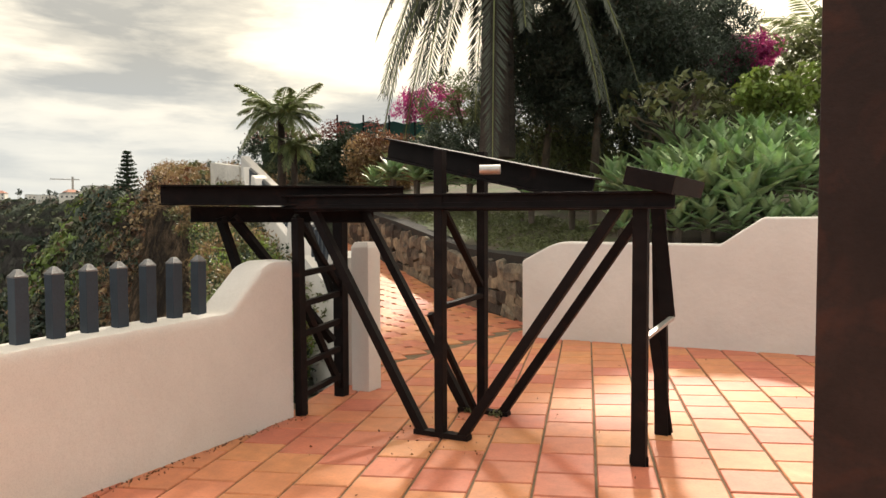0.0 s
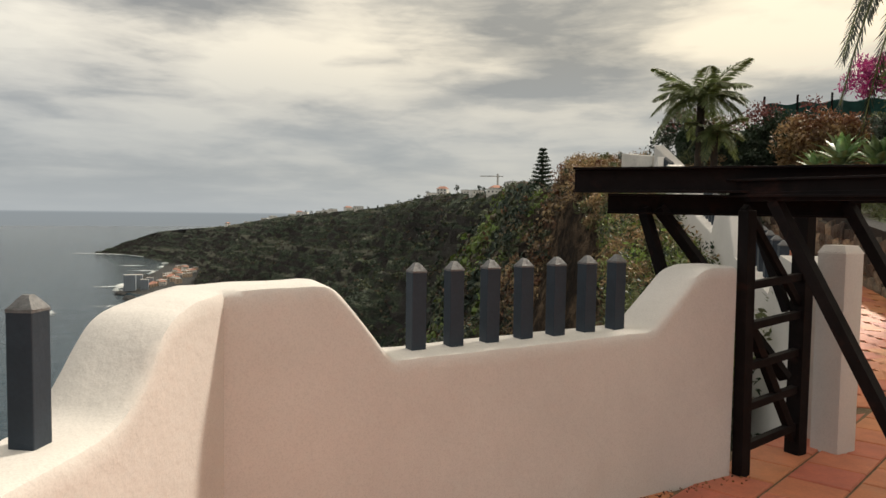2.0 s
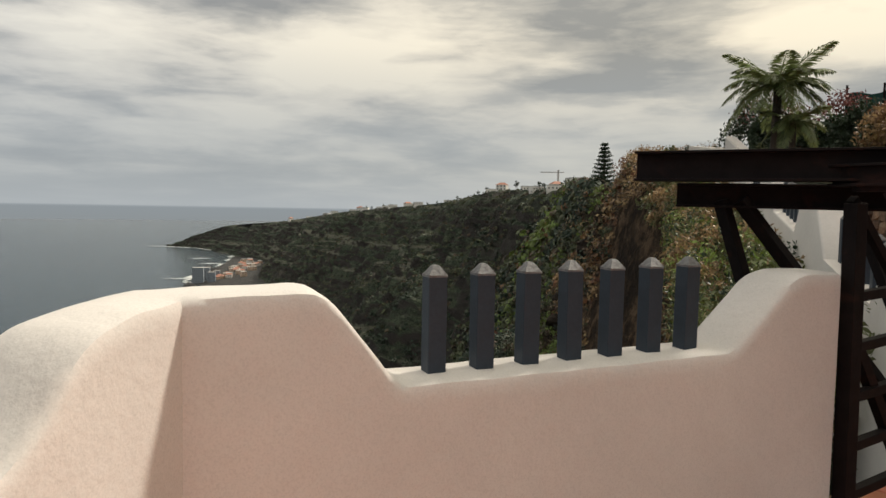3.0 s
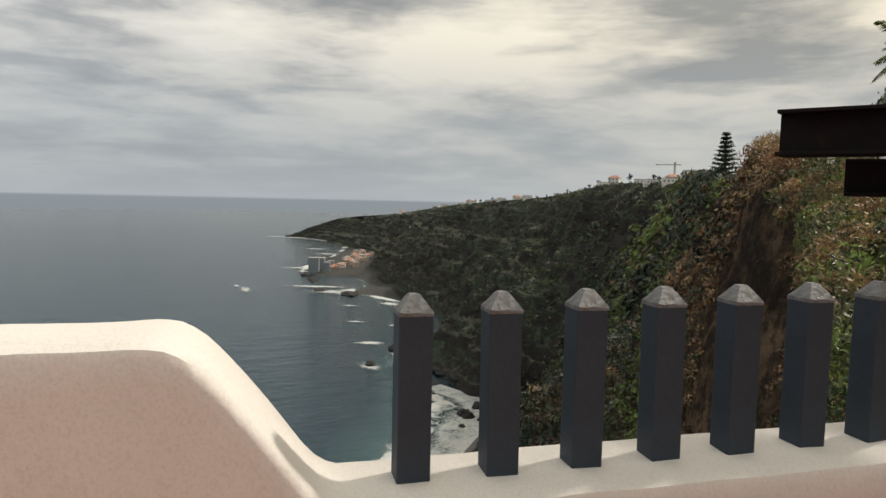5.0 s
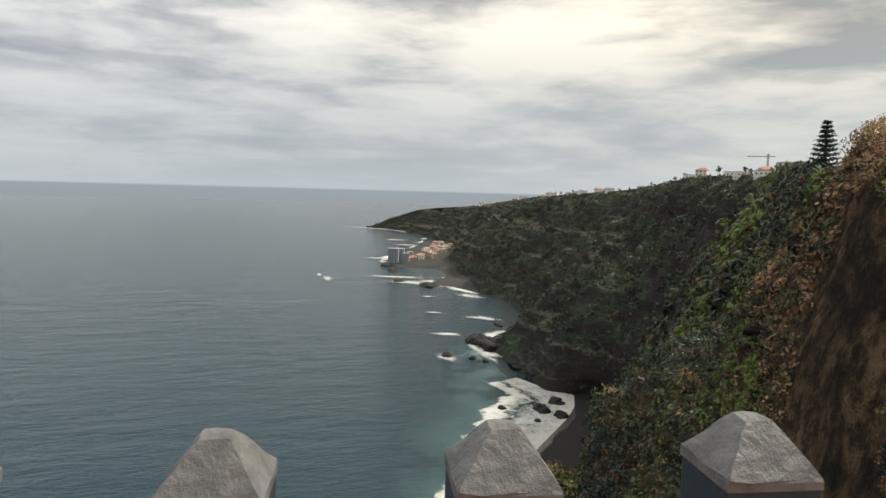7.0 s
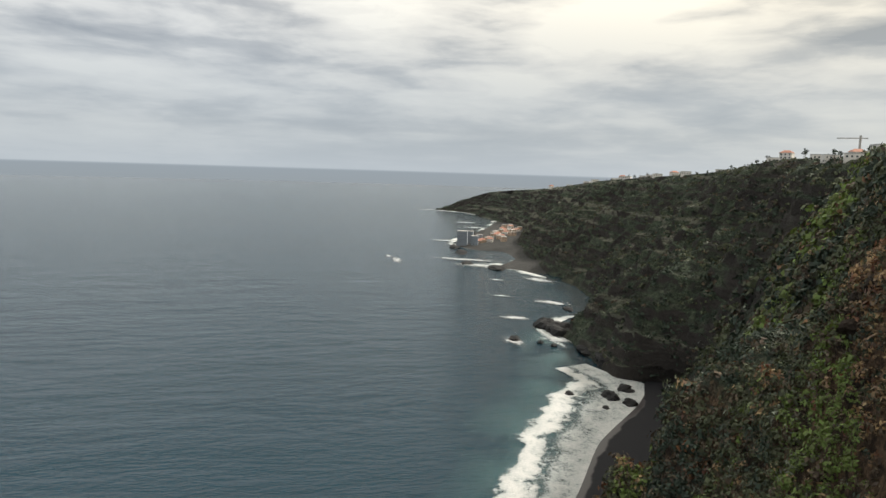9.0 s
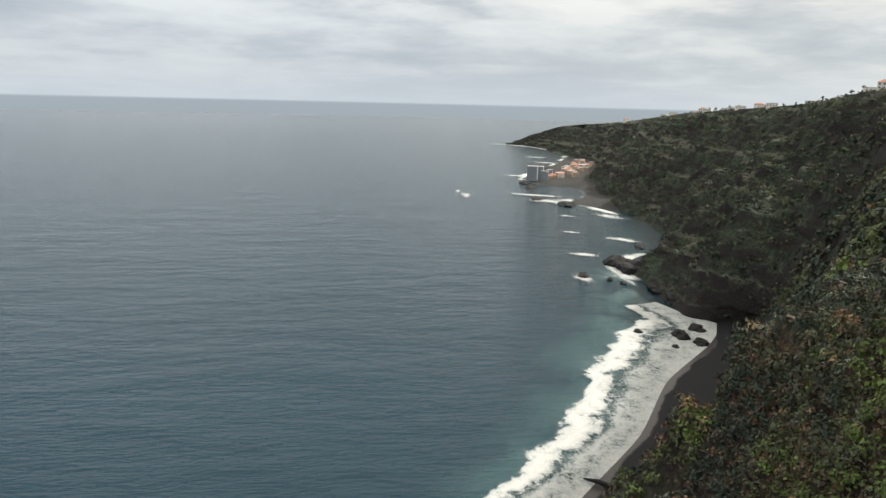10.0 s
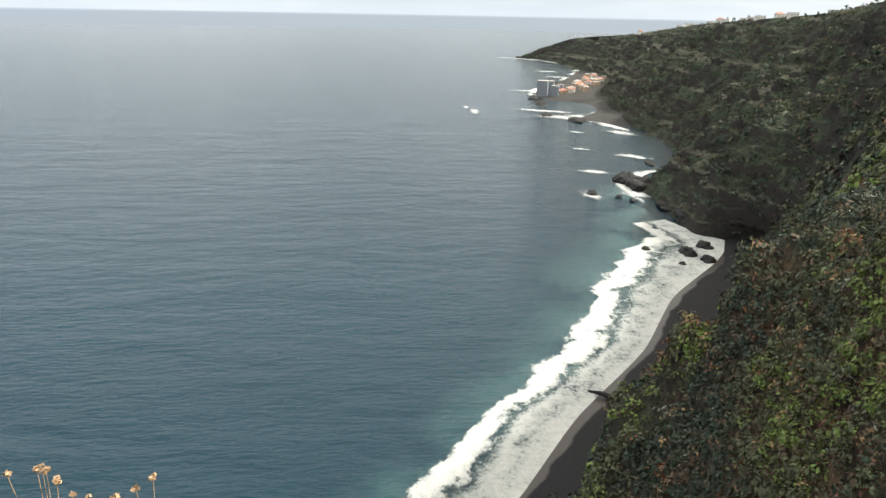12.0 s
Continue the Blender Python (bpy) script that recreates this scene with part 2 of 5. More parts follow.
def crest_wall():
    """The hand-plastered corner parapet: one body round the corner, with a rounded crown."""
    section = [(0, None), (0, -0.45), (0, -0.2), (0, -0.075), (0.0, -0.03), (0.035, -0.008), (0.14, 0.0), (0.38, 0.003), (0.64, 0.003), (0.86, -0.001), (0.965, -0.012), (1, -0.04), (1, -0.12), (1, None)]
    rows = []
    for a in np.arange(3.2, 0.0, -0.025):
        f = min(1.0, a / 0.3)
        rows.append((CORNER + D2 * a, OUTER.lerp(CORNER + nrm * THICK, f) + D2 * a, crest_height(SOUTH, a)))
    for a in np.arange(0.0, 2.801, 0.025):
        f = min(1.0, a / 0.3)
        rows.append((CORNER + Vector((0, a, 0)), Vector((FACE - THICK, OUTER.y + (CORNER.y - OUTER.y) * f + a, 0)), crest_height(WEST, a)))
    verts = []
    for p, q, z in rows:
        across = (q - p).normalized()
        for f, dz in section:
            v = p.lerp(q, f)
            v.z = -0.6 if dz is None else z + dz
            if dz is not None:
                n = noise.noise_vector(Vector((v.x * 7, v.y * 7, v.z * 7)))
                v += across * (n.x * 0.0035) * (1 if f < 0.5 else -1) + Vector((0, 0, n.z * 0.005 if dz > -0.1 else 0))
            verts.append(tuple(v))
    k = len(section)
    faces = [tuple(f[::-1]) for f in grid_faces(len(rows), k)]
    faces += [tuple(range(k)), tuple(range(len(verts) - 1, len(verts) - k - 1, -1))]
    ob = mesh_object("wall_west", verts, faces, M["plaster"], smooth=True)
    ob.data.set_sharp_from_angle(angle=radians(48))
    return tagged(ob, "white hand-plastered corner parapet with rounded shoulders and worn crown", "wall", kind="structure")


def grid_faces(nu, nv):
    i = np.arange(nu - 1)[:, None] * nv + np.arange(nv - 1)[None, :]
    return np.stack([i, i + 1, i + nv + 1, i + nv], -1).reshape(-1, 4).tolist()


crest_wall()
wall_3 = parapet("wall_north", (1.0, 8.55), 90 - 2.5, [(-4.5, 1.53), (-0.30, 1.53), (0.12, 1.24), (1.93, 1.24), (2.08, 1.19), (2.44, 1.0)], 0.28,
                 "white plastered garden wall with a stepped top", M["plaster"], 0.03)


# ---- picket posts ----
def picket(w=0.072, h=0.36, cap=0.039):
    e = empty("picket_post")
    bm = bmesh.new()
    add_box(bm, (-w / 2, -w / 2, -0.02), (w / 2, w / 2, h), None, 0.004)
    part("shaft", bm, M["post"], e)
    bm = bmesh.new()
    c = w / 2 + 0.0005
    a = [bm.verts.new((sx * c, sy * c, h - 0.004)) for sx, sy in ((-1, -1), (1, -1), (1, 1), (-1, 1))]
    b = [bm.verts.new((sx * c, sy * c, h + 0.004)) for sx, sy in ((-1, -1), (1, -1), (1, 1), (-1, 1))]
    t = [bm.verts.new((sx * 0.010, sy * 0.010, h + cap)) for sx, sy in ((-1, -1), (1, -1), (1, 1), (-1, 1))]
    for i in range(4):
        j = (i + 1) % 4
        bm.faces.new((a[i], a[j], b[j], b[i]))
        bm.faces.new((b[i], b[j], t[j], t[i]))
    bm.faces.new(t)
    bmesh.ops.subdivide_edges(bm, edges=bm.edges[:], cuts=3, use_grid_fill=True)
    for v in bm.verts:
        if v.co.z > h + 0.003:
            v.co += noise.noise_vector(v.co * 60) * 0.0022
    part("cap", bm, M["cap"], e, "rough pyramid cap with light from above in its colour", smooth=False)
    tagged(e, "dark grey square picket post with pyramid cap coloured as top-lit", "post", "picket posts on the parapets")
    return e


proto = picket()
proto.matrix_world = pose(-1.785, 2.50, 0.866)
for i in range(1, 7):
    copy_thing(proto, pose(-1.785, 2.50 + 0.1955 * i, 0.866 + 0.0032 * i, random.uniform(-0.5, 0.5), random.uniform(-0.5, 0.5), random.uniform(-2.5, 2.5)))
for i in range(7):
    p = Vector((FACE, 1.63, 0)) + D2 * (0.84 + 0.235 * i) + nrm * 0.15
    copy_thing(proto, pose(p.x, p.y, 0.872, 0, 0, yaw2 + random.uniform(-1.5, 1.5)))


# ---- gate pillar ----
def pillar(x, y, w, d, h, label):
    bm = bmesh.new()
    add_box(bm, (-w / 2, -d / 2, -0.3), (w / 2, d / 2, h - 0.03), None, 0.02)
    r = bmesh.ops.create_cube(bm, size=1.0)
    for v in r["verts"]:
        k = 0.72 if v.co.z > 0 else 0.995
        v.co = Vector((v.co.x * w * k, v.co.y * d * k, h - 0.045 + (v.co.z + 0.5) * 0.05))
    ob = part("gate_pillar", bm, M["plaster"], smooth=True)
    ob.data.set_sharp_from_angle(angle=radians(30))
    ob.location = (x, y, slope(x, y))
    return tagged(ob, label, "pillar", kind="structure")


pillar(-1.66, 5.40, 0.19, 0.19, 1.30, "white plastered gate pillar with a blunt pyramid top")


# ---- steel frame ----
def steel_frame():
    e = empty("steel_frame", (0, 0, 0))
    S = M["steel"]
    yf, yr = 4.47, 5.10
    ztop = 1.585
    for y, nm in ((yf, "front"), (yr, "rear")):
        part("post", bar((-0.36, y, slope(-0.36, y)), (-0.36, y, 1.98 if y == yf else 2.02), 0.065, 0.065), S, e)
        part("brace", bar((-0.50, y, 0.06), (-1.45, y, ztop), 0.062, 0.06), S, e)
        part("brace", bar((-0.20, y, 0.07), (0.84, y, ztop), 0.062, 0.06), S, e)
        part("leg", bar((0.97 if y == yf else 0.965, y, 0.08), (0.97 if y == yf else 0.93, y, ztop), 0.085, 0.06), S, e)
        part("foot_plate", bar((0.915, y, 0.092), (1.025, y, 0.094), 0.10, 0.010), S, e)
        part("sill_bar", bar((-0.56, y, 0.06), (-0.14, y, 0.07), 0.04, 0.07), S, e)
        part("top_bar", bar((-1.62, y, ztop + 0.02), (1.0, y, ztop + 0.02), 0.05, 0.06, up=(0, 1, 0)), S, e)
    # leaning flat on the rear leg and its bare bracket
    part("flat_bar", bar((0.93, 5.05, 1.60), (1.02, 4.98, 0.89), 0.09, 0.012), S, e)
    part("flat_bar", bar((0.91, 5.05, 0.80), (1.0, 5.1, 0.11), 0.07, 0.012), S, e)
    part("bracket", bar((0.99, 4.47, 0.825), (1.06, 4.90, 0.90), 0.035, 0.02, up=(0, 0, 1)), M["bare_steel"], e, "bare grey steel bracket")
    part("tie", bar((-0.36, yf, 0.93), (-0.36, yr, 0.95), 0.05, 0.035, up=(0, 0, 1)), S, e)
    part("short_brace", bar((-0.38, 5.05, 0.05), (-0.52, 4.6, 0.86), 0.04, 0.04), S, e)
    part("short_brace", bar((-0.36, 5.10, 1.0), (-0.36, 4.5, 1.6), 0.05, 0.03), S, e)
    # long channel along the front and the stepped beams above
    part("front_channel", i_beam((-1.72, yf - 0.02, 1.655), (1.16, yf - 0.02, 1.625), 0.10, 0.08), S, e)
    part("upper_beam", i_beam((-2.40, 3.87, 1.705), (-1.0, 5.0, 1.70), 0.15, 0.14), S, e)
    part("lower_beam", i_beam((-2.38, 4.12, 1.565), (-1.40, 5.16, 1.555), 0.125, 0.12), S, e)
    part("box_beam", bar((1.03, 4.38, 1.735), (1.06, 5.15, 1.73), 0.28, 0.105, up=(0.24, 0, 1)), S, e)
    part("slanting_channel", i_beam((-1.13, 5.0, 2.075), (0.645, 4.6, 1.69), 0.16, 0.14), S, e)
    bm = bmesh.new()
    bmesh.ops.create_cone(bm, cap_ends=True, segments=20, radius1=0.03, radius2=0.03, depth=0.13, matrix=pose(0.035, 4.42, 1.832, 0, 90, 20))
    part("pipe_stub", bm, M["bare_steel"], e, "bare steel pipe stub")
    # braces down the outside
    part("outer_strut", bar((-2.22, 4.27, 1.54), (-1.98, 4.6, 0.2), 0.07, 0.05), S, e)
    part("outer_strut", bar((-2.15, 4.33, 1.54), (-1.72, 5.0, 0.5), 0.07, 0.05), S, e)
    part("outer_strut", bar((-2.1, 5.1, 1.55), (-1.8, 5.1, 0.9), 0.05, 0.05), S, e)
    part("outer_strut", bar((-1.66, 4.5, 1.0), (-1.72, 5.1, 0.1), 0.05, 0.05), S, e)
    part("outer_strut", bar((-1.66, 4.5, 1.55), (-1.72, 5.1, 0.95), 0.04, 0.04), S, e)
    # ladder in the gap of the parapet
    part("stile", bar((-1.62, 4.50, 0.0), (-1.64, 4.50, 1.53), 0.07, 0.07), S, e)
    part("stile", bar((-1.72, 5.12, -0.05), (-1.72, 5.12, 1.53), 0.10, 0.08), S, e)
    for i in range(5):
        z = 0.16 + 0.235 * i
        part("rung", bar((-1.63, 4.50, z), (-1.72, 5.12, z + 0.03), 0.045, 0.045, up=(0, 0, 1)), S, e)
    return tagged(e, "dark brown rusting steel frame with braces and a ladder", "steel frame")


steel_frame()


def column():
    bm = bmesh.new()
    add_box(bm, (0, -0.1, -0.1), (0.2, 0.1, 3.2), None, 0.006)
    ob = part("steel_column", bm, M["rust"])
    ob.location = (1.90, 2.55, slope(1.9, 2.55))
    return tagged(ob, "square brown rusting steel column standing on tiles", "column")


column()


# ---- coast ----
RIM = [(3.0, -30, -1), (-2.4, -9, -0.6), (-2.9, -1, -0.4), (-3.1, 3.5, -0.35), (-4.2, 6, -0.9), (-7, 9.2, -1.2), (-11, 11.3, 1.2), (-15, 13.6, 2.8), (-19, 17.8, 2.9), (-25, 23.5, 2.6), (-44, 32.5, 3.2),
       (-62, 46, 4.0), (-150, 100, 8), (-250, 165, 10), (-380, 225, 12.5), (-470, 250, 15), (-520, 262, 15.5), (-600, 275, 10.5), (-700, 285, 5), (-850, 275, -1.5), (-950, 262, -6.5), (-1050, 258, -11),
       (-1300, 252, -26), (-1520, 245, -38), (-1900, 160, -62), (-2030, 45, -112)]
TOE = [(-20, -130), (-70, -70), (-88, -30), (-102, -8), (-115, 2), (-128, 9), (-138, 20), (-150, 29), (-168, 42), (-194, 58), (-231, 80), (-284, 104), (-345, 132), (-388, 146), (-400, 114), (-468, 106), (-520, 100),
       (-590, 142), (-690, 160), (-815, 142), (-890, 138), (-1075, 135), (-1290, 172), (-1515, 172), (-1900, 105), (-2030, 16)]



def resample(pts, ts):
    """Points along a polyline with rounded corners, by knot number."""
    P = np.array(pts, float)
    n = len(P)
    out = []
    for t in ts:
        i = min(int(t), n - 2)
        f = t - i
        p0, p1, p2, p3 = P[max(i - 1, 0)], P[i], P[i + 1], P[min(i + 2, n - 1)]
        # monotone-ish cubic with short tangents
        m1, m2 = (p2 - p0) * 0.35, (p3 - p1) * 0.35
        h = (2 * f**3 - 3 * f**2 + 1) * p1 + (f**3 - 2 * f**2 + f) * m1 + (-2 * f**3 + 3 * f**2) * p2 + (f**3 - f**2) * m2
        out.append(h)
    return np.array(out)


def fbm(p, scale, octaves=5):
    return noise.fractal(Vector(p) * scale, 1.0, 2.1, octaves)


def coast():
    nk = len(RIM)
    ts = np.concatenate([np.linspace(0, 4, 30, endpoint=False), np.linspace(4, 12, 230, endpoint=False), np.linspace(12, nk - 1, 300)])
    rim, toe = resample(RIM, ts), resample([(x, y, SEA - 3) for x, y in TOE], ts)
    nv = 150
    verts = []
    for k, t in enumerate(ts):
        r, o = rim[k], toe[k]
        run = math.hypot(*(o - r)[:2])
        out = (o - r)[:2] / run
        near = t < 12
        amp = min(run * 0.09, 8.0) if near else min(run * 0.14, 22.0)
        step = 5.0 if near else 8.5
        for j in range(nv):
            u = (j / (nv - 1)) ** (1.5 if near else 1.0)
            p = r + (o - r) * u
            z = p[2]
            big = fbm((p[0], p[1], 0), 0.03 if near else 0.011, 5)
            rid = 1 - abs(fbm((p[0] + 300, p[1], p[2] * 0.3), 0.05 if near else 0.02, 5))
            env = min(1.0, u * 6) * min(1.0, (1 - u) * 9)
            z += env * amp * (0.9 * big + 0.7 * (rid - 0.75))
            # uneven ledges that run along the slope
            ph = (z / step + 0.35 * big) % 1.0
            z += env * (step * (0.30 if near else 0.85)) * (ph - (0 if ph < 0.7 else (ph - 0.7) * 3.3))
            crag = fbm((p[0], p[1], z * 1.6), 0.09, 4)
            z += env * (1.3 if near else 2.6) * crag * min(1.0, 0.25 + u)
            q = Vector((p[0], p[1], z))
            # buttresses and gullies pushed out of the face
            w = min(1.0, u * 10) * min(1.0, (1 - u) * 6)
            if t < 13:
                a = 1 - abs(fbm((p[0], p[1] + 40, z * 0.35), 0.045, 4)) * 2.0
                b3 = fbm((p[0], p[1], z), 0.16, 5)
                k3 = min(1.0, run * u / 40.0 + (0.28 if 5.2 < t < 8.5 else 0.15))
                q += Vector((out[0] * 0.75, out[1] * 0.75, 0.35)) * (w * k3 * (7.5 * (a - 0.5) + 4.2 * b3))
                if 3.0 < t < 10.0:
                    crisp = min(1.0, u * 30) * min(1.0, max(0.25, run * u / 8.0))
                    rough = 1 - abs(fbm((p[0], p[1] + 9, z * 0.55), 0.42, 4)) * 2.2
                    q += Vector((out[0], out[1], 0.15)) * crisp * (0.75 * (rough - 0.4) + 0.35 * fbm((p[0], p[1], z), 1.3, 3))
            else:
                a = 1 - abs(fbm((p[0], p[1] * 0.5, 7), 0.016, 4)) * 2.0
                b3 = fbm((p[0], p[1], z * 0.6), 0.07, 4)
                q += Vector((out[0], out[1], 0.2)) * (w * (11.0 * (a - 0.55) + 4.0 * b3))
            verts.append(q)
    faces = grid_faces(len(ts), nv)
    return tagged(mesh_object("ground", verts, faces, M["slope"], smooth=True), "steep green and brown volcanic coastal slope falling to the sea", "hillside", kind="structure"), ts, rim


def slope_material():
    m = bpy.data.materials.new("scrub_and_lava_slope")
    m.use_nodes = True
    t = m.node_tree
    b = t.nodes["Principled BSDF"]
    g = t.nodes.new("ShaderNodeNewGeometry")
    pos = g.outputs["Position"]
    sp = t.nodes.new("ShaderNodeSeparateXYZ")
    link(t, g.outputs["Normal"], sp.inputs[0])
    n1 = noise_tex(t, pos, 0.018, 6, 0.62, 0.4)
    n2 = noise_tex(t, pos, 0.16, 6, 0.68)
    n3 = noise_tex(t, pos, 1.1, 5, 0.7)
    green = mix(t, ramp(t, n2, [(0.35, 0.0), (0.65, 1.0)]), (0.042, 0.062, 0.043), (0.115, 0.138, 0.088))
    brown = mix(t, ramp(t, n2, [(0.4, 0.0), (0.6, 1.0)]), (0.065, 0.058, 0.044), (0.150, 0.130, 0.096))
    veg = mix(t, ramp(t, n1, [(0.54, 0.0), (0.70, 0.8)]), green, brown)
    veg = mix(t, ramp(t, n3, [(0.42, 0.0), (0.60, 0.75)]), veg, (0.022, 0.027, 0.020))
    # dark rock patches, with the shade of crevices put into the same colour
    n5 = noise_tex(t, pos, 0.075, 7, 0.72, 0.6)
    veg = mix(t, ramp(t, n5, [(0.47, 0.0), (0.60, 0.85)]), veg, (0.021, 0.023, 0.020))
    rock = mix(t, n3, (0.020, 0.019, 0.018), (0.080, 0.070, 0.062))
    sz = t.nodes.new("ShaderNodeSeparateXYZ")
    link(t, pos, sz.inputs[0])
    # weathered ochre rock high up on the near cliff
    high = ramp(t, math_node(t, "ADD", math_node(t, "MULTIPLY", sz.outputs[2], 0.03), math_node(t, "ADD", n1, 0.45)), [(0.45, 0.0), (0.75, 1.0)])
    close = ramp(t, math_node(t, "MULTIPLY", sz.outputs[0], -0.01), [(0.35, 1.0), (0.7, 0.0)])
    streak = noise_tex(t, pos, 0.5, 6, 0.7, 0.8)
    ochre = mix(t, ramp(t, streak, [(0.40, 0.0), (0.62, 1.0)]), (0.030, 0.020, 0.014), (0.235, 0.155, 0.095))
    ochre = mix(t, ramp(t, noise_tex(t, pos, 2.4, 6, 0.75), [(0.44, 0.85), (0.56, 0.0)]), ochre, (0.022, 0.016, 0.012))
    rock = mix(t, math_node(t, "MULTIPLY", high, close), rock, ochre)
    steep = math_node(t, "ADD", sp.outputs[2], math_node(t, "MULTIPLY", n2, 0.5))
    cz = t.nodes.new("ShaderNodeCombineXYZ")
    link(t, math_node(t, "MULTIPLY", sz.outputs[2], 0.11), cz.inputs[2])
    link(t, math_node(t, "MULTIPLY", sz.outputs[0], 0.004), cz.inputs[0])
    link(t, math_node(t, "MULTIPLY", n1, 1.2), cz.inputs[1])
    strata = noise_tex(t, cz.outputs[0], 1.0, 4, 0.6)
    veg = mix(t, math_node(t, "MULTIPLY", ramp(t, strata, [(0.53, 0.0), (0.59, 1.0)]), 0.8), veg, rock)
    veg = mix(t, math_node(t, "MULTIPLY", ramp(t, strata, [(0.38, 1.0), (0.45, 0.0)]), 0.75), veg, (0.165, 0.160, 0.125))
    c = mix(t, ramp(t, steep, [(0.60, 1.0), (0.80, 0.0)]), veg, rock)
    link(t, c, b.inputs["Base Color"])
    b.inputs["Roughness"].default_value = 0.95
    b.inputs["Specular IOR Level"].default_value = 0.15
    bp = node(t, "ShaderNodeBump", Strength=1.0, Distance=4.0)
    link(t, noise_tex(t, pos, 0.30, 8, 0.72), bp.inputs["Height"])
    fine = node(t, "ShaderNodeBump", Strength=0.9, Distance=0.35)
    link(t, noise_tex(t, pos, 2.2, 7, 0.75, 0.4), fine.inputs["Height"])
    link(t, bp.outputs[0], fine.inputs["Normal"])
    link(t, fine.outputs[0], b.inputs["Normal"])
    return m


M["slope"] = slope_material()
ground, COAST_T, COAST_RIM = coast()


def upland():
    """Plateau behind the rim."""
    verts = []
    nv = 14
    for k in range(0, len(COAST_T), 3):
        x, y, z = COAST_RIM[k]
        far = 60 + abs(x) * 0.5
        for j in range(nv):
            u = j / (nv - 1)
            d = far * u * u
            verts.append((x + d * 0.35 + (8 * u if x > -4 else 0), y + d, z - 0.02 + d * 0.05 + (0 if j == 0 else 0.6 * fbm((x, y + d, 0), 0.05, 3) * min(1, d / 10))))
    return tagged(mesh_object("ground_upland", verts, grid_faces(len(range(0, len(COAST_T), 3)), nv), M["slope"], smooth=True), "scrubby plateau behind the cliff edge", "hillside", kind="structure")


def sea_material():
    m = bpy.data.materials.new("sea_water")
    m.use_nodes = True
    t = m.node_tree
    b = t.nodes["Principled BSDF"]
    pos = t.nodes.new("ShaderNodeNewGeometry").outputs["Position"]
    turn = node(t, "ShaderNodeMapping", Rotation=(0, 0, radians(-10)))
    link(t, pos, turn.inputs[0])
    mp = node(t, "ShaderNodeMapping", Scale=(1.0, 0.30, 1.0))
    link(t, turn.outputs[0], mp.inputs[0])
    w0 = noise_tex(t, mp.outputs[0], 0.035, 3, 0.5, 0.4)
    w1 = noise_tex(t, mp.outputs[0], 0.13, 5, 0.62, 0.3)
    w2 = noise_tex(t, mp.outputs[0], 0.55, 3, 0.6)
    hgt = math_node(t, "ADD", math_node(t, "MULTIPLY", w1, 1.0), math_node(t, "MULTIPLY", w2, 0.40))
    hgt = math_node(t, "ADD", hgt, math_node(t, "MULTIPLY", w0, 1.6))
    bp = node(t, "ShaderNodeBump", Strength=0.6, Distance=3.6)
    link(t, hgt, bp.inputs["Height"])
    link(t, bp.outputs[0], b.inputs["Normal"])
    c = mix(t, noise_tex(t, pos, 0.004, 3, 0.5), (0.002, 0.018, 0.030), (0.003, 0.024, 0.038))
    link(t, c, b.inputs["Base Color"])
    b.inputs["Roughness"].default_value = 0.12
    b.inputs["Specular IOR Level"].default_value = 0.45
    b.inputs["IOR"].default_value = 1.33
    return m


M["sea"] = sea_material()


def sea():
    verts = [(0, 0, SEA)]
    rings = [150, 300, 600, 1200, 2400, 4900]
    n = 96
    for r in rings:
        verts += [(r * math.cos(2 * math.pi * i / n), r * math.sin(2 * math.pi * i / n), SEA) for i in range(n)]
    faces = [(0, 1 + i, 1 + (i + 1) % n) for i in range(n)]
    for k in range(len(rings) - 1):
        a, b = 1 + k * n, 1 + (k + 1) * n
        faces += [(a + i, b + i, b + (i + 1) % n, a + (i + 1) % n) for i in range(n)]
    return tagged(mesh_object("water", verts, faces, M["sea"]), "calm blue-grey ocean with small ripples", "sea", kind="structure")


sea()
upland()

# ---- beach and surf ----
SHORE = [(-60, -75), (-100, -28), (-128, -6), (-155, 9), (-196, 28), (-245, 57), (-300, 80), (-352, 113), (-386, 128), (-396, 118), (-425, 102), (-468, 97), (-516, 92), (-550, 109), (-586, 133), (-640, 147), (-700, 152), (-745, 145),
         (-790, 131), (-828, 110), (-850, 84), (-935, 118), (-1015, 110), (-1030, 68), (-1082, 42), (-1173, 48), (-1290, 80), (-1396, 110), (-1637, 160), (-1740, 155), (-1917, 90), (-2007, 6)]



def strip(name, line_a, line_b, n, nv, za, zb, mat, label, category):
    ts = np.linspace(0, len(line_a) - 1, n)
    A, B = resample([(*p, za) for p in line_a], ts), resample([(*p, zb) if len(p) == 2 else p for p in line_b], ts)
    verts = [tuple(A[i] + (B[i] - A[i]) * j / (nv - 1)) for i in range(n) for j in range(nv)]
    ob = mesh_object(name, verts, grid_faces(n, nv), mat, smooth=True)
    uv = ob.data.uv_layers.new(name="uv")
    d = np.concatenate([[0], np.cumsum(np.hypot(*(np.diff(A[:, :2], axis=0)).T))])
    for loop in ob.data.loops:
        i, j = divmod(loop.vertex_index, nv)
        uv.data[loop.index].uv = (d[i] / 10.0, j / (nv - 1))
    return tagged(ob, label, category, kind="structure")


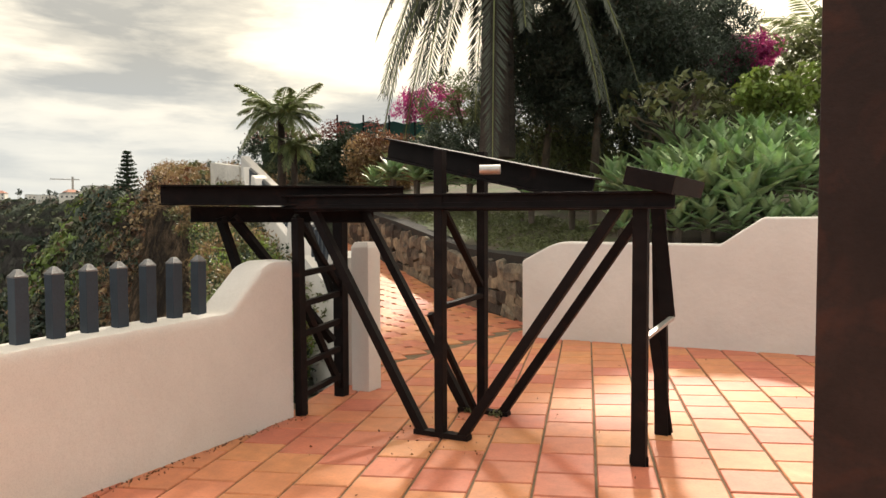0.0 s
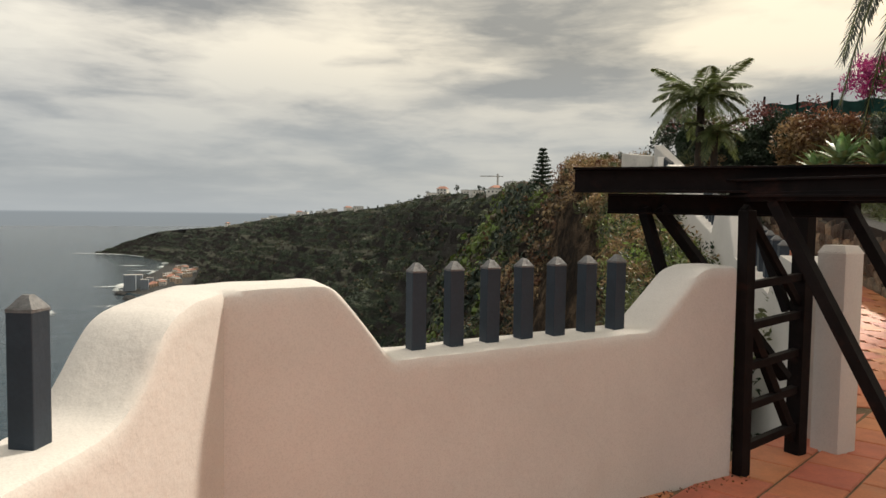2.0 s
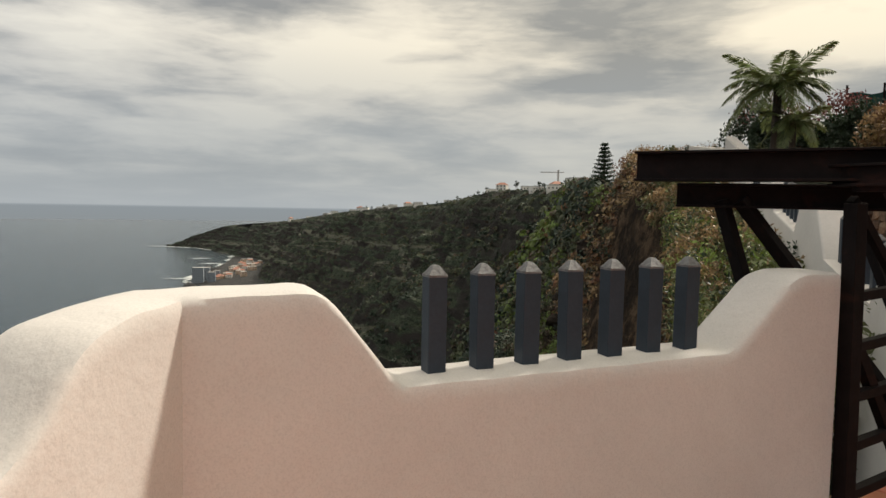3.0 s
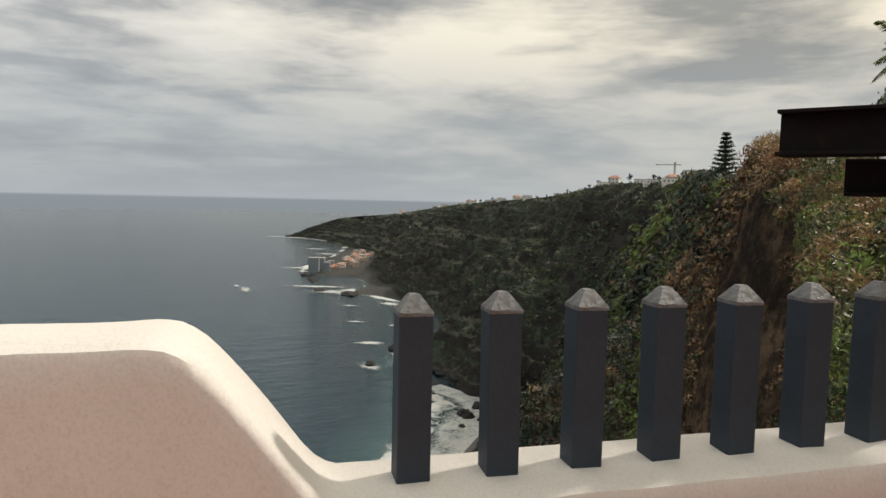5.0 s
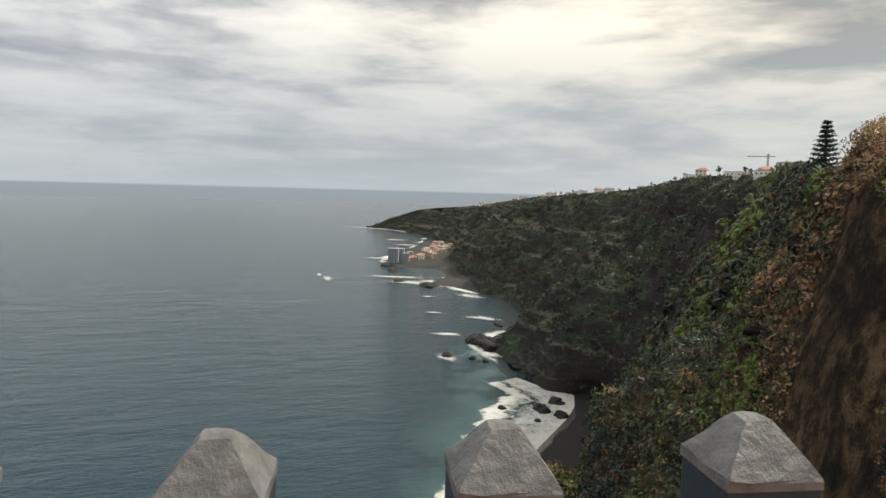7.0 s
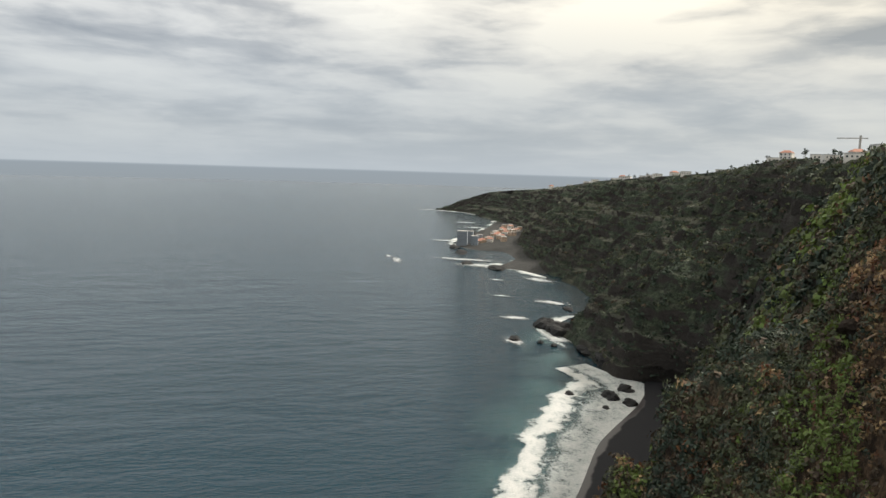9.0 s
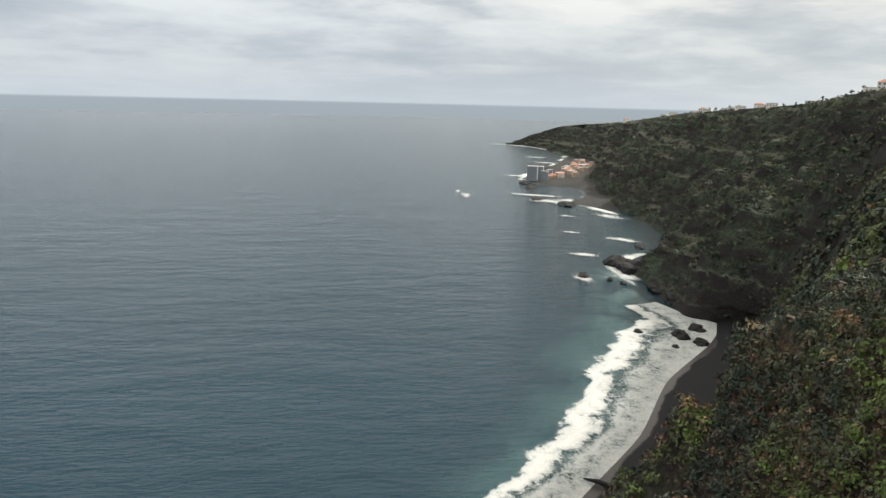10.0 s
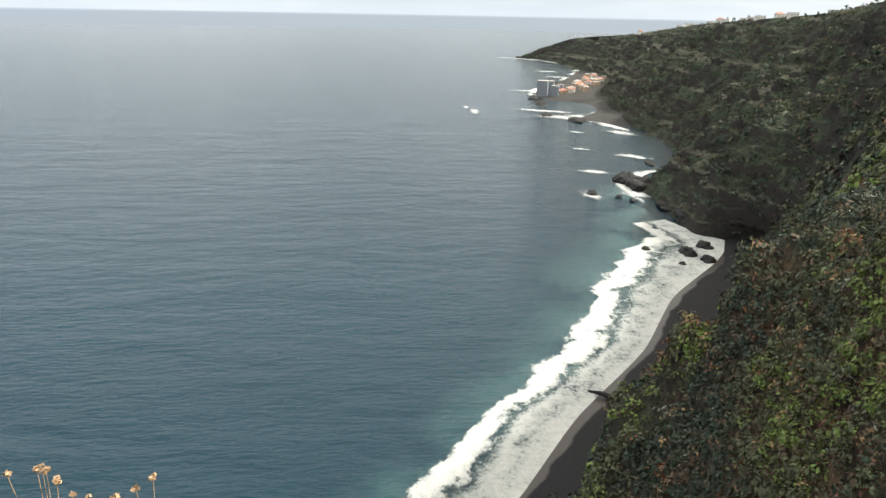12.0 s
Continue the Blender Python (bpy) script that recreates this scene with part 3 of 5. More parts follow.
def sand_material():
    m = bpy.data.materials.new("black_volcanic_sand")
    m.use_nodes = True
    t = m.node_tree
    b = t.nodes["Principled BSDF"]
    uv = t.nodes.new("ShaderNodeUVMap").outputs[0]
    s = t.nodes.new("ShaderNodeSeparateXYZ")
    link(t, uv, s.inputs[0])
    pos = t.nodes.new("ShaderNodeNewGeometry").outputs["Position"]
    edge = math_node(t, "ADD", s.outputs[1], math_node(t, "MULTIPLY", math_node(t, "SUBTRACT", noise_tex(t, pos, 0.035, 4, 0.5), 0.5), 0.3))
    wet = ramp(t, edge, [(0.15, 1.0), (0.18, 0.0)])
    dry = mix(t, noise_tex(t, pos, 0.8, 5, 0.6), (0.009, 0.009, 0.011), (0.019, 0.019, 0.021))
    # wet margin is paler: the reflected sky is put into its base colour
    link(t, mix(t, wet, dry, (0.055, 0.05, 0.05)), b.inputs["Base Color"])
    link(t, ramp(t, wet, [(0.0, 0.85), (1.0, 0.30)]), b.inputs["Roughness"])
    b.inputs["Specular IOR Level"].default_value = 0.2
    return m


def foam_material(name, bands, lace, reach, broken):
    """Surf whose cover runs by bands from the water's edge (0) out to the breakers (1), torn by noise."""
    m = bpy.data.materials.new(name)
    m.use_nodes = True
    t = m.node_tree
    b = t.nodes["Principled BSDF"]
    uv = t.nodes.new("ShaderNodeUVMap").outputs[0]
    s = t.nodes.new("ShaderNodeSeparateXYZ")
    link(t, uv, s.inputs[0])
    pos = t.nodes.new("ShaderNodeNewGeometry").outputs["Position"]
    big = noise_tex(t, pos, 0.028, 4, 0.55, 0.3)
    mid = noise_tex(t, pos, 0.12, 5, 0.62, 0.6)
    net = noise_tex(t, pos, 0.75, 5, 0.7, 0.8)
    v = math_node(t, "ADD", s.outputs[1], math_node(t, "MULTIPLY", math_node(t, "SUBTRACT", big, 0.5), reach))
    v = math_node(t, "ADD", v, math_node(t, "MULTIPLY", math_node(t, "SUBTRACT", mid, 0.5), 0.38))
    cover = ramp(t, v, bands)
    a = math_node(t, "ADD", cover, math_node(t, "MULTIPLY", math_node(t, "SUBTRACT", net, 0.5), lace))
    a = math_node(t, "ADD", a, math_node(t, "MULTIPLY", math_node(t, "SUBTRACT", mid, 0.5), lace))
    if broken:
        gap = noise_tex(t, pos, 0.014, 3, 0.5)
        a = math_node(t, "SUBTRACT", a, ramp(t, gap, [(0.42, broken), (0.60, 0.0)]))
    alpha = ramp(t, a, [(0.30, 0.0), (0.62, 1.0)])
    link(t, alpha, b.inputs["Alpha"])
    link(t, mix(t, ramp(t, a, [(0.45, 0.0), (0.85, 1.0)]), (0.28, 0.32, 0.32), (0.56, 0.56, 0.54)), b.inputs["Base Color"])
    b.inputs["Roughness"].default_value = 0.8
    bp = node(t, "ShaderNodeBump", Strength=0.7, Distance=1.2)
    link(t, net, bp.inputs["Height"])
    link(t, bp.outputs[0], b.inputs["Normal"])
    return m


def shoal_material():
    """Pale green water, full of air, behind and outside the breakers."""
    m = bpy.data.materials.new("aerated_shoal_water")
    m.use_nodes = True
    t = m.node_tree
    b = t.nodes["Principled BSDF"]
    b.inputs["Base Color"].default_value = (0.10, 0.21, 0.21, 1)
    b.inputs["Roughness"].default_value = 0.3
    s = t.nodes.new("ShaderNodeSeparateXYZ")
    link(t, t.nodes.new("ShaderNodeUVMap").outputs[0], s.inputs[0])
    pos = t.nodes.new("ShaderNodeNewGeometry").outputs["Position"]
    fade = ramp(t, s.outputs[1], [(0.0, 0.38), (0.5, 0.28), (1.0, 0.0)])
    link(t, math_node(t, "MULTIPLY", fade, ramp(t, noise_tex(t, pos, 0.03, 5, 0.6, 0.4), [(0.36, 0.0), (0.62, 1.0)])), b.inputs["Alpha"])
    return m


M["sand"] = sand_material()
M["foam"] = foam_material("white_surf", [(0.0, 0.76), (0.10, 0.64), (0.34, 0.67), (0.46, 0.36), (0.56, 0.66), (0.68, 0.86), (0.78, 0.66), (0.88, 0.0)], 0.85, 0.7, 0.0)
M["far_foam"] = foam_material("broken_white_surf", [(0.0, 0.75), (0.2, 0.85), (0.45, 0.55), (0.9, 0.0)], 0.7, 0.8, 0.75)
M["shoal"] = shoal_material()
strip("beach", SHORE[:9], [(-30, -60), (-70, -15), (-100, 12), (-130, 26), (-185, 62), (-240, 92), (-300, 122), (-365, 160), (-410, 150)], 120, 12, SEA + 0.15, SEA + 3.0, M["sand"], "black volcanic sand beach, wet grey margin with sheen in its colour", "beach")


def offset_line(line, dists):
    P = np.array(line, float)
    out = []
    for i in range(len(P)):
        d = P[min(i + 1, len(P) - 1)] - P[max(i - 1, 0)]
        nrm_ = np.array([d[1], -d[0]]) / np.hypot(*d)
        nrm_ = nrm_ if nrm_[1] < 0 else -nrm_
        out.append(tuple(P[i] + nrm_ * dists[i]))
    return out


OUT = [27, 27, 27, 27, 28, 30, 42, 52, 50, 40, 28]
strip("surf", offset_line(SHORE[:11], [-3] * 11), offset_line(SHORE[:11], OUT), 300, 12, SEA + 0.5, SEA + 0.45, M["foam"], "white breaking surf along the black beach", "surf")
strip("shoal_water", offset_line(SHORE[:13], [2] * 13), offset_line(SHORE[:13], [40, 40, 40, 40, 44, 50, 66, 78, 78, 68, 50, 36, 24]), 200, 8, SEA + 0.22, SEA + 0.2, M["shoal"], "pale green aerated water round the breakers", "surf")
strip("far_surf", offset_line(SHORE[9:], [-4] * 23), offset_line(SHORE[9:], [26, 18, 16, 18, 20, 20, 26, 28, 28, 34, 40, 46, 30, 24, 26, 22, 22, 26, 26, 24, 22, 22, 22]), 400, 8, SEA + 0.5, SEA + 0.4, M["far_foam"], "broken white surf along the rocky far shore", "surf")
M["shelf"] = material("dark_coastal_rock", (0.020, 0.020, 0.018), 0.9, 0.05, 0.4, 0.6, 0.9, 0.2, dist=2.0)
strip("ground_shelf", SHORE[18:29], [(-790, 150, SEA - 2), (-840, 150, SEA + 3), (-900, 160, SEA + 5), (-960, 165, SEA + 6), (-1020, 160, SEA + 9), (-1060, 160, SEA + 10), (-1090, 165, SEA + 11), (-1190, 185, SEA + 13), (-1290, 205, SEA + 14), (-1400, 200, SEA + 12), (-1640, 190, SEA + 2)], 100, 16, SEA - 0.5, SEA + 10, M["shelf"], "low rocky coastal shelf below the slope", "shore")


# ---- foliage helpers ----
def fast_mesh(name, verts, n_per_face, mat, parent=None):
    """A mesh of separate polygons, n_per_face corners each, from a flat array of corners."""
    verts = np.asarray(verts, np.float32).reshape(-1, 3)
    nvt = len(verts)
    nf = nvt // n_per_face
    me = bpy.data.meshes.new(name)
    me.vertices.add(nvt)
    me.vertices.foreach_set("co", verts.ravel())
    me.loops.add(nvt)
    me.loops.foreach_set("vertex_index", np.arange(nvt, dtype=np.int32))
    me.polygons.add(nf)
    me.polygons.foreach_set("loop_start", np.arange(0, nvt, n_per_face, dtype=np.int32))
    me.polygons.foreach_set("loop_total", np.full(nf, n_per_face, np.int32))
    me.materials.append(mat)
    me.update(calc_edges=True)
    me.validate()
    ob = new(name, me)
    ob.parent = parent
    return ob


RNG = np.random.default_rng(7)


def leaf_quads(centers, size, aspect=0.45, droop=0.0):
    """Diamond-shaped leaves at the given centres, randomly turned."""
    c = np.asarray(centers, float)
    n = len(c)
    sz = (np.asarray(size) * RNG.uniform(0.7, 1.3, n))[:, None]
    a = RNG.normal(size=(n, 3))
    a[:, 2] -= droop
    a /= np.linalg.norm(a, axis=1)[:, None]
    b = np.cross(a, RNG.normal(size=(n, 3)))
    b /= np.linalg.norm(b, axis=1)[:, None] + 1e-9
    nn = np.cross(a, b)
    q = np.stack([c - a * sz * 0.5, c + b * sz * aspect * 0.5 + nn * sz * 0.08, c + a * sz * 0.5, c - b * sz * aspect * 0.5 + nn * sz * 0.08], 1)
    return q.reshape(-1, 3)


def clump_points(center, radius, n, shell=0.55):
    """Points in an uneven dome."""
    d = RNG.normal(size=(n, 3))
    d /= np.linalg.norm(d, axis=1)[:, None]
    r = RNG.uniform(shell, 1.0, n) ** 0.8
    return np.asarray(center) + d * r[:, None] * np.asarray(radius)


def crown_points(center, radius, clumps, per, clump_r):
    pts = []
    for p in clump_points(center, radius, clumps, 0.25):
        rr = clump_r * RNG.uniform(0.6, 1.3)
        pts.append(clump_points(p, (rr, rr, rr * 0.75), per, 0.2))
    return np.concatenate(pts)


def tube(bm, pts, radii, seg=8):
    rings = []
    for i, p in enumerate(pts):
        p = Vector(p)
        d = (Vector(pts[min(i + 1, len(pts) - 1)]) - Vector(pts[max(i - 1, 0)])).normalized()
        x = d.orthogonal().normalized()
        if i:
            x = px - d * px.dot(d)
            x.normalize()
        px = x
        y = d.cross(x)
        rings.append([bm.verts.new(p + (x * math.cos(2 * math.pi * k / seg) + y * math.sin(2 * math.pi * k / seg)) * radii[i]) for k in range(seg)])
    for a, b in zip(rings, rings[1:]):
        for k in range(seg):
            bm.faces.new((a[k], a[(k + 1) % seg], b[(k + 1) % seg], b[k]))
    bm.faces.new(rings[0][::-1])
    bm.faces.new(rings[-1])


def foliage(name, base, vary=0.35, isl=0.35, trans=0.25, rough=0.55):
    return material(name, base, rough, 1.5, vary, 12, 0.0, per_island=isl, translucent=trans)


M["leaf_dark"] = foliage("dark_leaf", (0.028, 0.046, 0.022))
M["leaf_tree"] = foliage("grey_green_tree_leaf", (0.058, 0.078, 0.054), 0.4, 0.45, 0.25)
M["leaf_olive"] = foliage("olive_leaf", (0.125, 0.140, 0.055))
M["leaf_bright"] = foliage("bright_leaf", (0.18, 0.245, 0.050))
M["leaf_dry"] = foliage("dry_scrub", (0.27, 0.175, 0.085), 0.45, 0.45)
M["leaf_rust"] = foliage("rusty_dry_scrub", (0.16, 0.070, 0.032), 0.45, 0.45)
M["leaf_red"] = foliage("reddish_leaf", (0.14, 0.045, 0.040))
M["leaf_pink"] = foliage("magenta_bracts", (0.42, 0.045, 0.20), 0.3, 0.3, 0.35)
M["palm"] = foliage("palm_frond", (0.20, 0.23, 0.085), 0.3, 0.3, 0.45)
M["palm_mid"] = foliage("green_palm_frond", (0.13, 0.16, 0.06), 0.3, 0.3, 0.35)
M["palm_dark"] = foliage("grey_green_palm_frond", (0.045, 0.056, 0.034), 0.3, 0.3, 0.15)
M["agave"] = material("pale_green_agave_leaf", (0.30, 0.46, 0.21), 0.4, 5, 0.25, 30, 0.05, 20, tint=(0.48, 0.62, 0.33), translucent=0.35, per_object=0.35)
M["bark"] = material("grey_brown_bark", (0.10, 0.080, 0.060), 0.9, 6, 0.35, 40, 0.8, 25, dist=0.02)
M["palm_bark"] = material("dark_palm_bark", (0.040, 0.033, 0.026), 0.95, 4, 0.4, 30, 1.0, 18, dist=0.03)
M["soil"] = material("garden_soil", (0.075, 0.060, 0.040), 0.95, 1.5, 0.4, 12, 0.6, 12, dist=0.03, stain=((0.055, 0.085, 0.025), 0.8, 0.48, 0.8))
M["fence"] = material("green_netting", (0.012, 0.06, 0.05), 0.8, 4, 0.2, 40, 0.1, 60)


M["scrub_dark"] = foliage("dark_coastal_scrub", (0.028, 0.043, 0.027), 0.4, 0.45, 0.1, 0.8)
M["scrub_olive"] = foliage("olive_coastal_scrub", (0.072, 0.082, 0.040), 0.4, 0.45, 0.12, 0.8)
M["scrub_bright"] = foliage("fresh_coastal_shrub", (0.135, 0.185, 0.040), 0.35, 0.4, 0.2, 0.7)
M["scrub_grey"] = foliage("pale_grey_green_shrub", (0.155, 0.170, 0.125), 0.3, 0.35, 0.1, 0.7)
M["scrub_brown"] = foliage("brown_low_scrub", (0.085, 0.062, 0.040), 0.4, 0.45, 0.1, 0.85)
M["outcrop"] = material("brown_black_lava_outcrop", (0.018, 0.016, 0.014), 0.95, 0.6, 0.5, 4.0, 0.9, 1.5, dist=0.5, tint=(0.055, 0.043, 0.034), spec=0.1)
EYE_SIDE = np.array([-1.5, 3.0, 1.5])


def slope_points(n, power, first=24):
    """Random places on the slope, thinning with distance: place, steepness, knot number and share of the way down."""
    me = ground.data
    co = np.empty(len(me.vertices) * 3, np.float32)
    me.vertices.foreach_get("co", co)
    co = co.reshape(len(COAST_T), -1, 3).astype(float)
    a, b, c = co[:-1, :-1], co[1:, :-1], co[:-1, 1:]
    area = np.linalg.norm(np.cross(b - a, c - a), axis=2)
    d = np.linalg.norm(a - EYE_SIDE, axis=2)
    wgt = area / np.maximum(d, 11.0) ** power
    wgt[:first] = 0
    wgt[a[:, :, 2] < SEA + 4] = 0
    pick = RNG.choice(wgt.size, n, p=(wgt / wgt.sum()).ravel())
    i, j = np.unravel_index(pick, wgt.shape)
    f, g = RNG.random((n, 1)), RNG.random((n, 1))
    p = a[i, j] + (b[i, j] - a[i, j]) * f + (c[i, j] - a[i, j]) * g
    drop = c[i, j] - a[i, j]
    steep = -drop[:, 2] / (np.hypot(drop[:, 0], drop[:, 1]) + 1e-3)
    return p, steep, COAST_T[i], j / co.shape[1], d[i, j]


def scatter_scrub():
    """Shrubs over the slope, in patches with bare rock between them."""
    far_side, near_side, cliff = slope_points(36000, 1.6), slope_points(27000, 2.0), slope_points(4500, 4.5)
    keep = near_side[4] < 170
    P, steep, T, U, D = (np.concatenate([a, b[keep], c]) for a, b, c in zip(far_side, near_side, cliff))
    sets = {}
    for p, st, t, u, d in zip(P, steep, T, U, D):
        if d < 4.5 or (st > 1.6 and RNG.random() < (0.75 if d > 60 else 0.35 if d > 30 else 0.0)):
            continue
        gap = fbm((p[0] + 50, p[1], p[2]), 0.035 if d > 130 else 0.14, 3)
        if gap < (RNG.uniform(-0.60, -0.12) if d < 200 else RNG.uniform(-0.28, 0.06)):
            continue
        tone = fbm((p[0], p[1] + 20, p[2]), 0.03 if d > 130 else 0.10, 3) + RNG.normal(0, 0.13)
        luck = RNG.random()
        if 4.6 < t < 8.0 and u < 0.10:
            if u > 0.05 and luck < 0.25:
                continue
            k = RNG.choice(["leaf_dry", "leaf_rust", "scrub_brown", "scrub_olive", "scrub_dark"], p=[0.34, 0.16, 0.26, 0.14, 0.10])
        elif d < 200:
            k = "leaf_rust" if luck < 0.02 else "leaf_dry" if luck < 0.05 else "scrub_grey" if luck < 0.10 else "scrub_brown" if luck < 0.24 else "scrub_dark" if tone < -0.14 else "scrub_olive" if tone < 0.22 else "scrub_bright"
        else:
            k = "scrub_brown" if luck < 0.12 else "scrub_grey" if luck < 0.16 else "scrub_olive" if tone > 0.04 else "scrub_dark"
        tier = 0 if d < 60 else 1 if d < 180 else 2
        sets.setdefault((k, tier), []).append((*p, np.clip(d * RNG.uniform(0.0, 1.0) ** 1.5 * 0.013 + d * 0.006, 0.12, 2.4)))
    names = {"scrub_dark": "dark green coastal scrub on the slope", "scrub_olive": "olive coastal scrub on the slope", "scrub_bright": "fresh green shrubs on the near slope", "scrub_grey": "pale grey-green euphorbia and agave on the slope",
             "scrub_brown": "brown withered scrub on the slope", "leaf_dry": "dry straw-brown brush on the cliff top", "leaf_rust": "rust-brown dead brush on the cliff"}
    for k in names:
        quads = []
        for tier, (n, leaf, aspect) in enumerate(((26, 0.22, 0.55), (17, 0.27, 0.7), (9, 0.38, 0.8))):
            pts = sets.get((k, tier))
            if not pts:
                continue
            pts = np.array(pts)
            r = np.repeat(pts[:, 3], n)
            pts = pts[:, :3]
            dirs = RNG.normal(size=(len(r), 3))
            dirs[:, 2] = np.abs(dirs[:, 2]) * 1.1 - 0.25
            dirs /= np.linalg.norm(dirs, axis=1)[:, None]
            c = np.repeat(pts, n, 0) + dirs * (r * RNG.uniform(0.6, 1.0, len(r)))[:, None] * (1, 1, 0.75)
            # leaves lie roughly along the dome of the shrub
            side = np.cross(dirs + RNG.normal(0, 0.35, dirs.shape), RNG.normal(size=dirs.shape))
            side /= np.linalg.norm(side, axis=1)[:, None] + 1e-9
            over = np.cross(dirs, side)
            sz = (r * leaf * RNG.uniform(0.6, 1.3, len(r)))[:, None]
            wide = sz * (aspect if k != "scrub_grey" else aspect * 0.5)
            quads.append(np.stack([c - side * sz, c + over * wide - dirs * sz * 0.15, c + side * sz, c - over * wide + dirs * sz * 0.15], 1).reshape(-1, 3))
        if quads:
            tagged(fast_mesh("scrub", np.concatenate(quads), 4, M[k]), names[k], "scrub", kind="stuff")


scatter_scrub()


def outcrops():
    """Broken lava crags standing out of the scrub on the near slopes."""
    bm = bmesh.new()
    bmesh.ops.create_icosphere(bm, subdivisions=2, radius=1.0)
    ball = np.array([v.co for v in bm.verts])
    tri = np.array([[v.index for v in f.verts] for f in bm.faces])
    bm.free()
    P, steep, T, U, D = slope_points(2600, 1.6)
    corners = []
    for p, st, d in zip(P, steep, D):
        if d < 14 or d > 260 or fbm((p[0], p[1], p[2] + 90), 0.05, 3) < 0.12 or st < 0.9:
            continue
        r = np.clip(d * RNG.uniform(0.004, 0.010), 0.2, 1.5) * RNG.uniform(0.6, 1.3)
        shape = np.array([noise.fractal(Vector(v) * 1.3 + Vector(p) * 0.37, 1.0, 2.1, 3) for v in ball])
        q = ball * (1 + 0.55 * shape)[:, None] * (r * RNG.uniform(0.8, 1.5), r * RNG.uniform(0.8, 1.5), r * RNG.uniform(0.8, 1.6)) + p
        corners.append(q[tri].reshape(-1, 3))
    tagged(fast_mesh("rock_outcrop", np.concatenate(corners), 3, M["outcrop"]), "broken brown-black lava crags on the slope", "rocks", kind="stuff")


outcrops()


# ---- garden path, stone wall, garden ground ----
LEFT = [(-1.75, 5.5, 0.0), (-3.4, 6.9, 0.10), (-6.2, 9.3, 0.5), (-9.0, 11.6, 1.0), (-12.0, 14.0, 1.6)]
RIGHT = [(-0.95, 8.75, 0.05), (-3.4, 10.5, 0.12), (-6.0, 12.3, 0.55), (-9.5, 15.0, 1.0), (-12.5, 17.6, 1.6)]


def garden_path():
    ts = np.linspace(0, 4, 30)
    A, B = resample(LEFT, ts), resample(RIGHT, ts)
    verts = [tuple(A[i] + (B[i] - A[i]) * j / 8 - np.array((0, 0, 0.012))) for i in range(30) for j in range(9)]
    return tagged(mesh_object("path", verts, grid_faces(30, 9), M["mortar"]), "terracotta tiled garden path rising past a stone wall", "path", kind="structure")


garden_path()


def garden_ground():
    verts = []
    nx, ny = 60, 40
    ts = np.linspace(0, 4, nx // 2)
    R = resample(RIGHT, ts)
    line = [tuple(p) for p in R[::-1]] + [(x, 8.87 - 0.043 * (x - 1.0), 0.1) for x in np.linspace(-0.6, 9, nx - nx // 2)]
    for k, (x, y, z) in enumerate(line):
        for j in range(ny):
            d = (j / (ny - 1)) ** 1.6 * 26
            lift = 0.92 if k < nx // 2 else 1.05
            dx = 0.25 if k < nx // 2 else 0.0
            verts.append((x + dx + d * (0.1 if k < nx // 2 else 0.0), y + 0.12 + d, z + lift + min(d, 14) * 0.13 + 0.06 * fbm((x, y + d, 0), 0.8, 3)))
    return tagged(mesh_object("ground_garden", verts, grid_faces(len(line), ny), M["soil"], smooth=True), "sloping garden bed with soil and sparse grass", "garden bed", kind="structure")


garden_ground()


def grass_patch():
    pts = []
    for _ in range(2600):
        t = RNG.uniform(0.3, 2.6)
        if fbm((t * 5, 0, 0), 1.0, 2) < -0.1 and RNG.random() < 0.7:
            continue
        p = resample(RIGHT, [t])[0]
        d = RNG.uniform(0.15, 3.0)
        pts.append((p[0] + 0.25 + 0.1 * d, p[1] + 0.12 + d, p[2] + 0.95 + 0.13 * d + RNG.uniform(0, 0.06)))
    tagged(fast_mesh("grass", leaf_quads(np.repeat(np.array(pts), 5, 0) + RNG.normal(0, 0.05, (len(pts) * 5, 3)) * (1, 1, 0.5), 0.09, 0.2), 4, M["leaf_olive"]), "low patchy green groundcover above the stone wall", "grass", kind="stuff")


grass_patch()


def frond(length, rise, droop, leaflets, leaf_len, width=0.03):
    """One feather frond along +x, bending down: midrib points and leaflets."""
    pts = []
    for i in range(14):
        s = i / 13
        pts.append((length * (s - 0.12 * droop * s * s), 0.0, rise * s - droop * length * s * s * 0.75))
    pts = np.array(pts)
    quads = []
    for i in range(leaflets):
        s = 0.12 + 0.88 * i / (leaflets - 1)
        p = np.array([np.interp(s * 13, np.arange(14), pts[:, k]) for k in range(3)])
        tan = np.array([np.interp(min(s * 13 + 0.5, 13), np.arange(14), pts[:, k]) - np.interp(s * 13 - 0.5, np.arange(14), pts[:, k]) for k in range(3)])
        tan /= np.linalg.norm(tan)
        L = leaf_len * (0.35 + 0.75 * math.sin(math.pi * min(1, s * 0.9 + 0.08)))
        for sd in (-1, 1):
            out = np.array((0, sd, 0)) * 0.75 + tan * 0.6 + np.array((0, 0, -0.35)) + RNG.normal(0, 0.08, 3)
            out /= np.linalg.norm(out)
            w = tan * width * 0.5
            quads += [p - w, p + out * L * 0.5 - w * 1.2 + (0, 0, 0.01), p + out * L, p + out * L * 0.5 + w * 1.2 + (0, 0, 0.01)]
    return pts, np.array(quads)


